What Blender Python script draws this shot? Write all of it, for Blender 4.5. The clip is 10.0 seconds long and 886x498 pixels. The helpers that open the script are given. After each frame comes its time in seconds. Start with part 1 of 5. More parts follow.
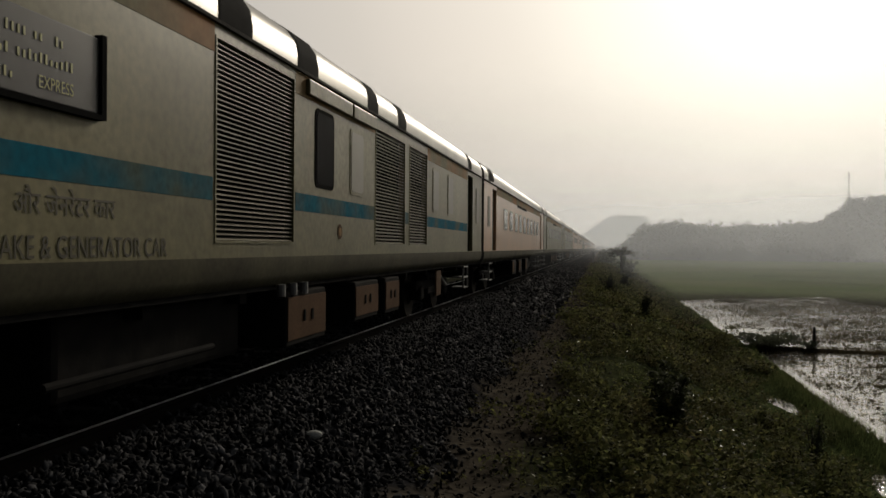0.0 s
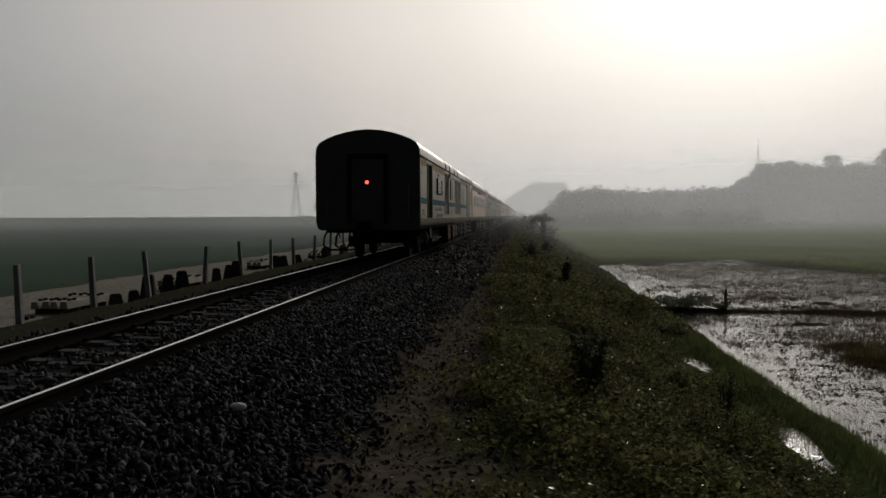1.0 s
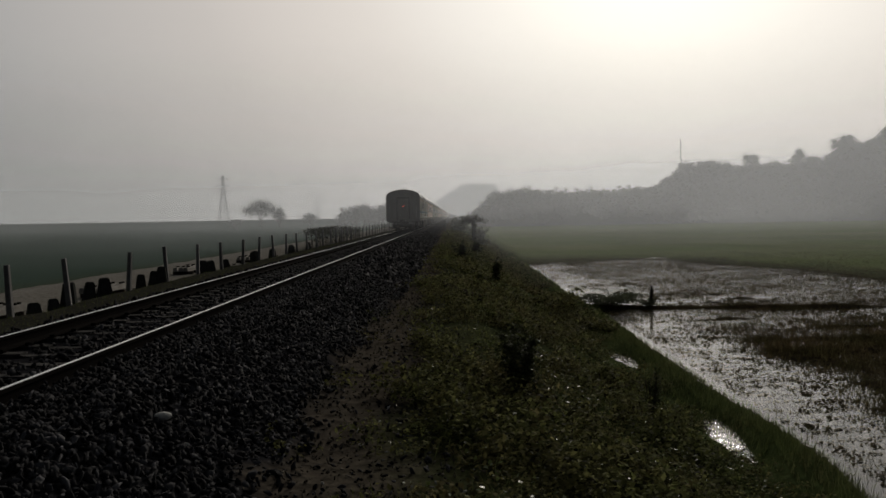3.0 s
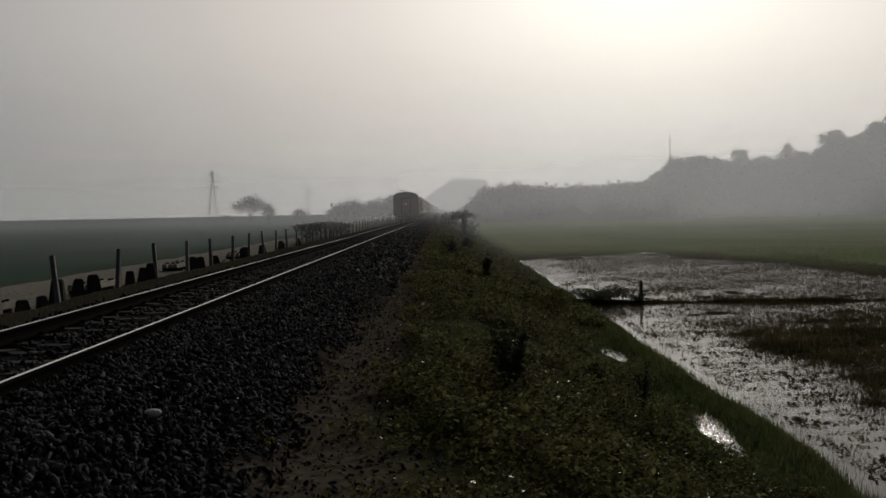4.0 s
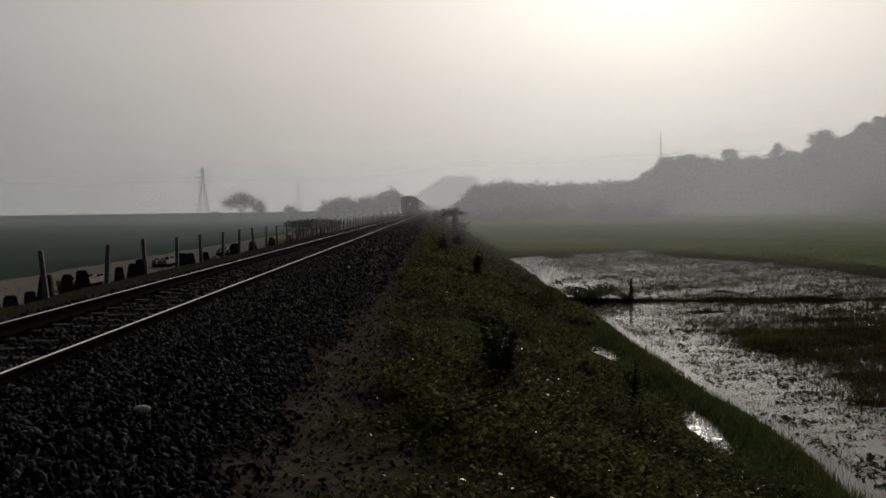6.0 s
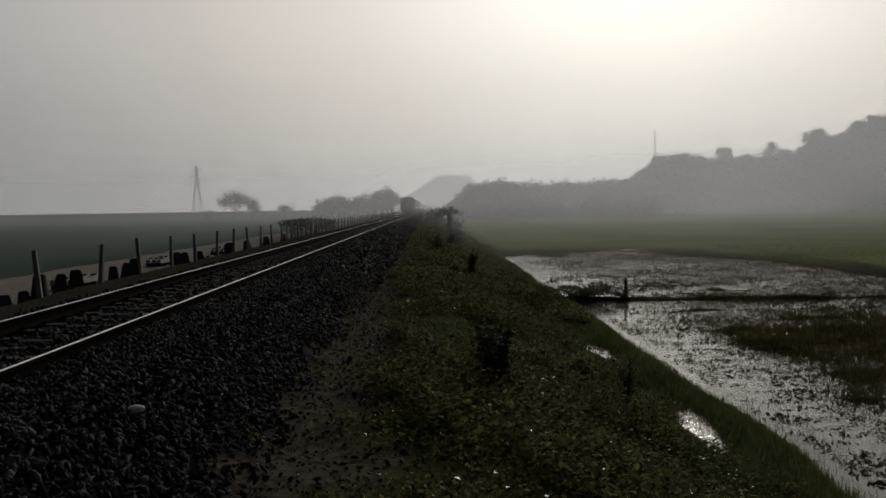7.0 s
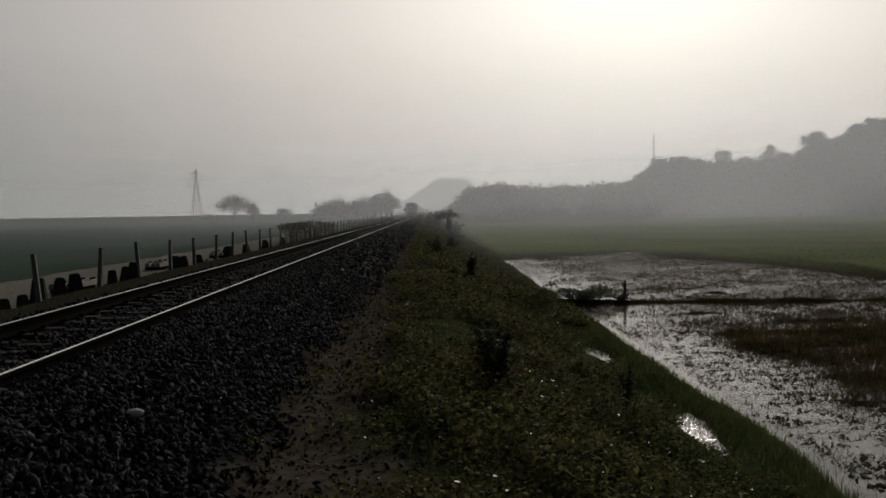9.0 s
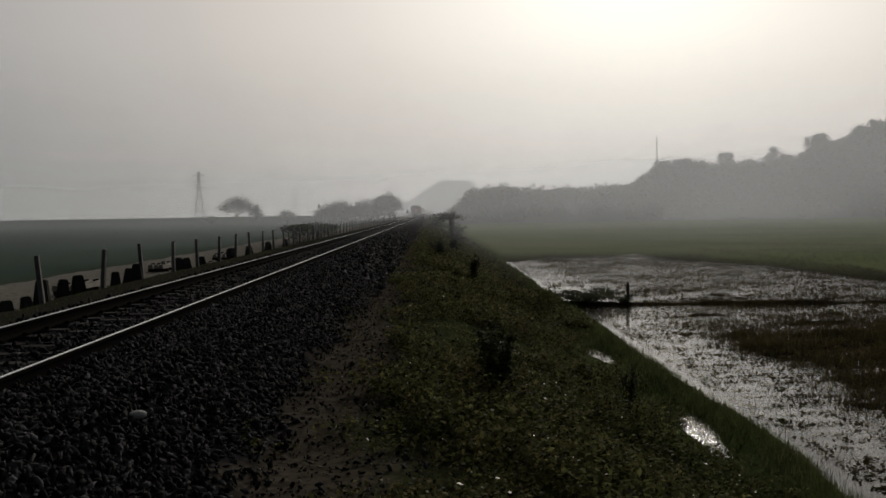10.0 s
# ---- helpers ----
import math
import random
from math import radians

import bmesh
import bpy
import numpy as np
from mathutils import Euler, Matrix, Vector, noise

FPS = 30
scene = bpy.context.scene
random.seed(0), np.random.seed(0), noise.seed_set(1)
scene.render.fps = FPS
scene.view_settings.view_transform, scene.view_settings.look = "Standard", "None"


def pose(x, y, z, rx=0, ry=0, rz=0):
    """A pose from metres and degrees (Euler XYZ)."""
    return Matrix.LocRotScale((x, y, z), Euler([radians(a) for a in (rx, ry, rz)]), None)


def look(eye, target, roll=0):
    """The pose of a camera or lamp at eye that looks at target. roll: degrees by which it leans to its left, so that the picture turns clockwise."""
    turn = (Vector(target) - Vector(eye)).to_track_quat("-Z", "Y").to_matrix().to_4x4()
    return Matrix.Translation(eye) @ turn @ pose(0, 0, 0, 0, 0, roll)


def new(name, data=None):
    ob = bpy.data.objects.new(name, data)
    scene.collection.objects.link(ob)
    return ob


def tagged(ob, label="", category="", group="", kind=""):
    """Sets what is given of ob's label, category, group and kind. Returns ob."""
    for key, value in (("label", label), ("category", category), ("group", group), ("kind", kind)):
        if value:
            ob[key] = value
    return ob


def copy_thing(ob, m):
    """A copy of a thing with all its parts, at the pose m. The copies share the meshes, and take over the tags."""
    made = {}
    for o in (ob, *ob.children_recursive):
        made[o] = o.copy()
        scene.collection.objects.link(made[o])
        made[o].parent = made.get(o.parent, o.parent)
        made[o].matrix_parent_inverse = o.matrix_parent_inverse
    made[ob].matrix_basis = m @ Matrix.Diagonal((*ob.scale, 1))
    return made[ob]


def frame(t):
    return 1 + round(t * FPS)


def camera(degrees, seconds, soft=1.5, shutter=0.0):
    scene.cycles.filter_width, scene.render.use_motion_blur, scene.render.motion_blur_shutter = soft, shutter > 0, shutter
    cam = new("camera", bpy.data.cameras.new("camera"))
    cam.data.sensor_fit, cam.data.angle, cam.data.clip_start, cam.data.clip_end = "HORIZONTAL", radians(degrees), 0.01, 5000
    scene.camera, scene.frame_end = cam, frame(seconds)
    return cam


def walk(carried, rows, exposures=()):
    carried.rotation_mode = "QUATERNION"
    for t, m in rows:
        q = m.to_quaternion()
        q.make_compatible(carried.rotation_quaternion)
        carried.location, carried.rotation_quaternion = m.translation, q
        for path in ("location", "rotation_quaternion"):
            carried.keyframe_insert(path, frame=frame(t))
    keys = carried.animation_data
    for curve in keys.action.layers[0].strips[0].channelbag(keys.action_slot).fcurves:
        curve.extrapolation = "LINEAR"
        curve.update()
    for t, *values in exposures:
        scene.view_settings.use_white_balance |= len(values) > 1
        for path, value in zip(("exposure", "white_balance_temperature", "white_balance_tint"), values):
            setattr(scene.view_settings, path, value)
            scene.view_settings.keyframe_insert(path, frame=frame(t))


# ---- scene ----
# ---------------------------------------------------------------- camera
EYE = (4.67, 0.0, 1.38)  # beside the track; the rails' tops are at z = 0
cam = camera(55.4, 10.0, soft=1.6)
# seconds, step to the side, yaw, pitch, roll
TURNS = [
    (0.0, -0.030, 10.59, -0.14, -0.43), (0.1, -0.030, 8.25, -1.27, -0.45), (0.2, -0.030, 6.91, -1.69, -0.46),
    (0.3, -0.030, 6.49, -1.92, -0.42), (0.4, -0.030, 6.36, -2.19, -0.36), (0.5, -0.030, 6.33, -2.37, -0.23),
    (1.0, -0.030, 5.36, -2.29, 0.25), (1.5, -0.030, 3.83, -2.34, 0.25), (2.0, -0.022, 2.69, -2.02, 0.68),
    (2.5, -0.010, 1.47, -1.72, 0.84), (3.0, 0.0, 0.68, -2.22, 0.95), (4.5, 0.0, -0.16, -2.55, 1.03),
    (5.0, 0.0, -0.34, -2.20, 0.85), (5.5, 0.0, -0.45, -2.53, 0.77), (7.0, 0.0, -0.97, -2.80, 0.85),
    (7.5, 0.0, -1.08, -2.62, 0.86), (8.0, 0.0, -1.17, -2.73, 0.91), (8.5, 0.0, -1.23, -2.47, 0.96),
    (9.0, 0.0, -1.03, -2.58, 0.91), (9.5, 0.0, -0.95, -2.36, 0.88), (10.0, 0.0, -0.84, -2.45, 0.90)]
walk(cam, [(t, pose(EYE[0] + dx, EYE[1], EYE[2], 90 + p, r, y)) for t, dx, y, p, r in TURNS],
     exposures=[(0.0, 0.32, 6850, 7), (0.3, 0.30, 6800, 7), (0.5, 0.50, 6750, 8), (1.0, 0.26, 6500, 9), (1.5, 0.20, 6500, 9), (2.5, 0.07, 6500, 9), (10.0, 0.07, 6500, 9)])

# ---------------------------------------------------------------- sky and sun
SUN_AZ, SUN_EL = 14.0, 21.0  # degrees to the right of the track's direction, and above the horizon
sun_dir = Vector((math.sin(radians(SUN_AZ)) * math.cos(radians(SUN_EL)),
                  math.cos(radians(SUN_AZ)) * math.cos(radians(SUN_EL)), math.sin(radians(SUN_EL))))
world = bpy.data.worlds.new("hazy_morning")
scene.world = world
world.use_nodes = True
wt = world.node_tree
wt.nodes.clear()
sky = wt.nodes.new("ShaderNodeTexSky")
sky.sky_type, sky.sun_disc = "NISHITA", False
sky.sun_elevation, sky.sun_rotation = radians(SUN_EL), radians(SUN_AZ)
sky.air_density, sky.dust_density, sky.ozone_density = 1.0, 8.0, 1.0
coord = wt.nodes.new("ShaderNodeTexCoord")
dot = wt.nodes.new("ShaderNodeVectorMath")
dot.operation = "DOT_PRODUCT"
dot.inputs[1].default_value = sun_dir
wt.links.new(coord.outputs["Generated"], dot.inputs[0])
half = wt.nodes.new("ShaderNodeMapRange")  # -1..1 to 0..1
half.inputs[1].default_value, half.inputs[2].default_value = -1, 1
wt.links.new(dot.outputs["Value"], half.inputs[0])
glow = wt.nodes.new("ShaderNodeValToRGB")  # the haze glows round the sun and falls off away from it
glow.color_ramp.interpolation = "B_SPLINE"
GLOW = [(0.0, (0.016, 0.019, 0.023)), (0.5, (0.045, 0.050, 0.056)), (0.75, (0.15, 0.155, 0.16)), (0.854, (0.31, 0.31, 0.31)), (0.933, (0.505, 0.468, 0.442)),
        (0.970, (0.635, 0.592, 0.558)), (0.989, (0.75, 0.74, 0.715)), (1.0, (0.86, 0.87, 0.84))]
while len(glow.color_ramp.elements) < len(GLOW):
    glow.color_ramp.elements.new(0.5)
for e, (p, c) in zip(glow.color_ramp.elements, GLOW):
    e.position, e.color = p, (*c, 1)
wt.links.new(half.outputs[0], glow.inputs[0])
blend = wt.nodes.new("ShaderNodeMixRGB")  # thick haze over a little of the clear sky
blend.blend_type = "ADD"
blend.inputs[0].default_value = 0.003
wt.links.new(glow.outputs[0], blend.inputs[1])
wt.links.new(sky.outputs[0], blend.inputs[2])
bg = wt.nodes.new("ShaderNodeBackground")
bg.inputs[1].default_value = 1.0
parts_of = wt.nodes.new("ShaderNodeSeparateXYZ")
wt.links.new(coord.outputs["Generated"], parts_of.inputs[0])
zenith = wt.nodes.new("ShaderNodeMapRange")  # the haze is thinner, and so darker, high overhead
zenith.interpolation_type = "SMOOTHSTEP"
zenith.inputs[1].default_value, zenith.inputs[2].default_value = 0.38, 0.9
zenith.inputs[3].default_value, zenith.inputs[4].default_value = 1.0, 0.3
wt.links.new(parts_of.outputs[2], zenith.inputs[0])
thin = wt.nodes.new("ShaderNodeMixRGB")
thin.blend_type = "MULTIPLY"
thin.inputs[0].default_value = 1.0
wt.links.new(blend.outputs[0], thin.inputs[1])
wt.links.new(zenith.outputs[0], thin.inputs[2])
wt.links.new(thin.outputs[0], bg.inputs[0])
wo = wt.nodes.new("ShaderNodeOutputWorld")
wt.links.new(bg.outputs[0], wo.inputs[0])

sun = new("sun", bpy.data.lights.new("sun", "SUN"))
sun.data.energy, sun.data.angle, sun.data.color = 1.3, radians(10), (1.0, 0.91, 0.80)
sun.matrix_world = look((0, 0, 60), Vector((0, 0, 60)) - sun_dir)


# ---------------------------------------------------------------- materials
def mat(name, a, b=None, scale=6.0, rough=0.8, metal=0.0, bump=0.0, bscale=None, detail=6.0, per_object=0.0, per_island=0.0,
        thin=0.0, fine=0.0, spec=0.4, mid=0.5, width=0.25):
    """A surface of two colours mixed by noise at two scales, with relief; sizes in metres."""
    m = bpy.data.materials.new(name)
    m.use_nodes = True
    nt = m.node_tree
    p = nt.nodes["Principled BSDF"]
    p.inputs["Roughness"].default_value, p.inputs["Metallic"].default_value = rough, metal
    p.inputs["IOR"].default_value = 1.0 + 1.15 * spec  # dusty and matt surfaces hardly gleam
    b = b or tuple(c * 0.7 for c in a)
    tc = nt.nodes.new("ShaderNodeTexCoord")
    n1 = nt.nodes.new("ShaderNodeTexNoise")
    n1.inputs["Scale"].default_value, n1.inputs["Detail"].default_value = scale, detail
    nt.links.new(tc.outputs["Object"], n1.inputs["Vector"])
    r = nt.nodes.new("ShaderNodeMapRange")
    r.inputs[1].default_value, r.inputs[2].default_value = mid - width, mid + width
    nt.links.new(n1.outputs[0], r.inputs[0])
    mix = nt.nodes.new("ShaderNodeMixRGB")
    mix.inputs[1].default_value, mix.inputs[2].default_value = (*a, 1), (*b, 1)
    nt.links.new(r.outputs[0], mix.inputs[0])
    out = mix.outputs[0]
    for amount, node, sock in ((per_object, "ShaderNodeObjectInfo", "Random"), (per_island, "ShaderNodeNewGeometry", "Random Per Island")):
        if amount:
            info = nt.nodes.new(node)
            mr = nt.nodes.new("ShaderNodeMapRange")
            mr.inputs[3].default_value, mr.inputs[4].default_value = 1 - amount, 1 + amount
            rnd = info.outputs[sock]
            if amount > 1:  # a few pale ones among many dark
                pw = nt.nodes.new("ShaderNodeMath")
                pw.operation = "POWER"
                pw.inputs[1].default_value = 4.0
                nt.links.new(rnd, pw.inputs[0])
                rnd = pw.outputs[0]
                mr.inputs[3].default_value, mr.inputs[4].default_value = 0.45, 0.45 + 1.6 * amount
            nt.links.new(rnd, mr.inputs[0])
            mul = nt.nodes.new("ShaderNodeMixRGB")
            mul.blend_type = "MULTIPLY"
            mul.inputs[0].default_value = 1
            nt.links.new(out, mul.inputs[1])
            nt.links.new(mr.outputs[0], mul.inputs[2])
            out = mul.outputs[0]
    if fine:
        n3 = nt.nodes.new("ShaderNodeTexNoise")
        n3.inputs["Scale"].default_value, n3.inputs["Detail"].default_value = scale * 14, 4
        nt.links.new(tc.outputs["Object"], n3.inputs["Vector"])
        m3 = nt.nodes.new("ShaderNodeMapRange")
        m3.inputs[1].default_value, m3.inputs[2].default_value = 0.3, 0.7
        m3.inputs[3].default_value, m3.inputs[4].default_value = 1 - fine, 1 + fine
        nt.links.new(n3.outputs[0], m3.inputs[0])
        mul = nt.nodes.new("ShaderNodeMixRGB")
        mul.blend_type = "MULTIPLY"
        mul.inputs[0].default_value = 1
        nt.links.new(out, mul.inputs[1])
        nt.links.new(m3.outputs[0], mul.inputs[2])
        out = mul.outputs[0]
    nt.links.new(out, p.inputs["Base Color"])
    if thin:  # light passes through leaves and blades
        tl = nt.nodes.new("ShaderNodeBsdfTranslucent")
        nt.links.new(out, tl.inputs[0])
        mx = nt.nodes.new("ShaderNodeMixShader")
        mx.inputs[0].default_value = thin
        nt.links.new(p.outputs[0], mx.inputs[1])
        nt.links.new(tl.outputs[0], mx.inputs[2])
        nt.links.new(mx.outputs[0], nt.nodes["Material Output"].inputs[0])
    if bump:
        n2 = nt.nodes.new("ShaderNodeTexNoise")
        n2.inputs["Scale"].default_value, n2.inputs["Detail"].default_value = bscale or scale * 4, 5
        nt.links.new(tc.outputs["Object"], n2.inputs["Vector"])
        bu = nt.nodes.new("ShaderNodeBump")
        bu.inputs["Strength"].default_value, bu.inputs["Distance"].default_value = bump, 0.02
        nt.links.new(n2.outputs[0], bu.inputs["Height"])
        nt.links.new(bu.outputs[0], p.inputs["Normal"])
    return m


def glowing(name, colour, strength):
    m = bpy.data.materials.new(name)
    m.use_nodes = True
    p = m.node_tree.nodes["Principled BSDF"]
    p.inputs["Base Color"].default_value = (*colour, 1)
    p.inputs["Emission Color"].default_value = (*colour, 1)
    p.inputs["Emission Strength"].default_value = strength
    return m


M_BALLAST = mat("crushed_stone", (0.044, 0.044, 0.047), (0.017, 0.017, 0.019), 9, 0.8, per_island=1.3, bump=0.3, spec=0.10)
M_BALLAST_ONE = mat("crushed_stone_single", (0.044, 0.044, 0.047), (0.017, 0.017, 0.019), 9, 0.8, per_object=1.3, bump=0.3, spec=0.10)
M_PEBBLE = mat("brown_pebble", (0.085, 0.076, 0.062), (0.045, 0.04, 0.033), 9, 0.9, per_island=0.8, spec=0.05)
M_PALE_STONE = mat("pale_stone", (0.5, 0.5, 0.48), (0.35, 0.34, 0.32), 20, 0.8)
M_RAIL = mat("rusty_rail_steel", (0.010, 0.009, 0.008), (0.007, 0.006, 0.006), 12, 0.95, bump=0.2, spec=0.03)
M_RAIL_TOP = mat("polished_rail_top", (0.85, 0.84, 0.82), (0.74, 0.73, 0.72), 8, 0.28, 1.0)
M_SLEEPER = mat("weathered_concrete", (0.065, 0.062, 0.06), (0.035, 0.034, 0.033), 5, 0.95, bump=0.25, fine=0.2, per_object=0.3, spec=0.08)
M_POST = mat("grey_concrete_post", (0.16, 0.155, 0.15), (0.09, 0.088, 0.085), 4, 0.9, bump=0.3, fine=0.2, per_object=0.25)
M_SPARE = mat("pale_cast_concrete", (0.30, 0.285, 0.26), (0.20, 0.19, 0.17), 2.5, 0.9, bump=0.25, fine=0.2, per_object=0.2, spec=0.1)
# concrete darkened in colour for the shaded, backlit faces
M_BLOCK = mat("dark_mossy_concrete", (0.05, 0.05, 0.048), (0.025, 0.028, 0.024), 4, 0.95, bump=0.5, fine=0.3, per_object=0.25, spec=0.05)
M_INSERT = mat("black_iron_insert", (0.02, 0.018, 0.016), (0.012, 0.011, 0.01), 8, 0.9, spec=0.03)
M_LEAF = mat("weed_leaf", (0.082, 0.102, 0.032), (0.108, 0.090, 0.042), 0.7, 0.6, per_island=0.9, spec=0.03, thin=0.4)
M_LEAF_WET = mat("dewy_leaf", (0.08, 0.11, 0.035), (0.10, 0.11, 0.045), 2, 0.36, per_island=0.6, spec=0.2, thin=0.3)
M_LEAF_DARK = mat("bush_leaf", (0.034, 0.042, 0.018), (0.05, 0.055, 0.027), 2, 0.6, per_island=0.6, spec=0.03, thin=0.15)
M_GRASS = mat("grass_blade", (0.066, 0.094, 0.030), (0.092, 0.094, 0.042), 0.8, 0.8, per_island=0.5, spec=0.0, thin=0.4)
M_STUBBLE = mat("wet_reed", (0.055, 0.055, 0.023), (0.10, 0.074, 0.038), 0.7, 0.9, per_island=0.6, spec=0.0, thin=0.35)
M_BARK = mat("bark", (0.06, 0.05, 0.04), (0.03, 0.026, 0.022), 9, 0.95, bump=0.6, spec=0.02)
# paler leaf colour for farther bushes, standing in for haze
M_TREE = mat("tree_foliage", (0.095, 0.11, 0.07), (0.13, 0.14, 0.09), 0.4, 0.8, per_island=0.4, spec=0.02, thin=0.3)
M_STEEL_GALV = mat("galvanised_steel", (0.17, 0.165, 0.16), (0.11, 0.11, 0.11), 3, 0.6, 0.4)

# ---------------------------------------------------------------- helpers for building
def part(name, bm, material, parent=None, label=""):
    me = bpy.data.meshes.new(name)
    bm.to_mesh(me)
    bm.free()
    me.materials.append(material)
    ob = new(name, me)
    if parent:
        ob.parent = parent
    return tagged(ob, label)


def share(ob, x, y, z, parent=None, name="", rz=0):
    """Another object on the same mesh."""
    o = new(name or ob.name.split(".")[0], ob.data)
    o.parent = parent
    o.matrix_basis = pose(x, y, z, 0, 0, rz)
    return o


def from_arrays(name, verts, faces, material, parent=None, smooth=False):
    """One mesh from arrays made in bulk; all faces have the same number of corners."""
    verts, faces = np.asarray(verts, dtype=np.float32), np.asarray(faces, dtype=np.int32)
    me = bpy.data.meshes.new(name)
    k = faces.shape[1]
    me.vertices.add(len(verts))
    me.vertices.foreach_set("co", verts.ravel())
    me.loops.add(faces.size)
    me.loops.foreach_set("vertex_index", faces.ravel())
    me.polygons.add(len(faces))
    me.polygons.foreach_set("loop_start", np.arange(0, faces.size, k, dtype=np.int32))
    me.polygons.foreach_set("loop_total", np.full(len(faces), k, dtype=np.int32))
    if smooth:
        me.polygons.foreach_set("use_smooth", np.ones(len(faces), dtype=bool))
    me.update(calc_edges=True)
    me.validate()
    me.materials.append(material)
    ob = new(name, me)
    ob.parent = parent
    return ob


def add_box(bm, x0, x1, y0, y1, z0, z1, bevel=0.0):
    r = bmesh.ops.create_cube(bm, size=1, matrix=Matrix.Translation(((x0 + x1) / 2, (y0 + y1) / 2, (z0 + z1) / 2)) @ Matrix.Diagonal((x1 - x0, y1 - y0, z1 - z0, 1)))
    if bevel:
        es = list({e for v in r["verts"] for e in v.link_edges})
        bmesh.ops.bevel(bm, geom=es, offset=bevel, segments=2, affect="EDGES", profile=0.5)
    return bm


def box(x0, x1, y0, y1, z0, z1, bevel=0.0):
    return add_box(bmesh.new(), x0, x1, y0, y1, z0, z1, bevel)


def add_rod(bm, a, b, r0, r1=None, seg=10):
    a, b = Vector(a), Vector(b)
    m = Matrix.Translation((a + b) / 2) @ (b - a).to_track_quat("Z", "Y").to_matrix().to_4x4()
    bmesh.ops.create_cone(bm, cap_ends=True, segments=seg, radius1=r0, radius2=r0 if r1 is None else r1, depth=(b - a).length, matrix=m)
    return bm


def rod(a, b, r0, r1=None, seg=10):
    return add_rod(bmesh.new(), a, b, r0, r1, seg)


def sweep(points, r, seg=8):
    """A bent round tube through the points."""
    bm = bmesh.new()
    pts = [Vector(p) for p in points]
    rings = []
    for k, p in enumerate(pts):
        d = (pts[min(k + 1, len(pts) - 1)] - pts[max(k - 1, 0)]).normalized()
        side = d.cross(Vector((0.31, 0.9, 0.29))).normalized()
        up = d.cross(side)
        rings.append([bm.verts.new(p + (side * math.cos(2 * math.pi * i / seg) + up * math.sin(2 * math.pi * i / seg)) * r) for i in range(seg)])
    for a, b in zip(rings, rings[1:]):
        for i in range(seg):
            bm.faces.new((a[i], a[(i + 1) % seg], b[(i + 1) % seg], b[i]))
    bm.faces.new(rings[0])
    bm.faces.new(rings[-1])
    bmesh.ops.recalc_face_normals(bm, faces=bm.faces)
    return bm


def thing(name, label, category, group="", x=0, y=0, z=0, rz=0):
    e = new(name)
    e.matrix_basis = pose(x, y, z, 0, 0, rz)
    return tagged(e, label, category, group)


rng = np.random.default_rng(7)
_waves = [(rng.normal(0, 1, 2), rng.uniform(0, 6.28)) for _ in range(14)]


def rough(x, y, size):
    """Smooth noise of about -1..1 with hills of that size, for arrays."""
    s = 0
    for (k, ph) in _waves:
        s = s + np.sin((k[0] * x + k[1] * y) * 2.2 / size + ph)
    return s / 5.0


WATER_Z = -2.40


def dryness(x, y):
    """0 in the flooded paddies, 1 in the fields past them and out to the side."""
    return np.clip((y + 3.8 * np.maximum(x - 22.5, 0) + 5 * rough(x, y, 9) - 64) / 12, 0, 1)


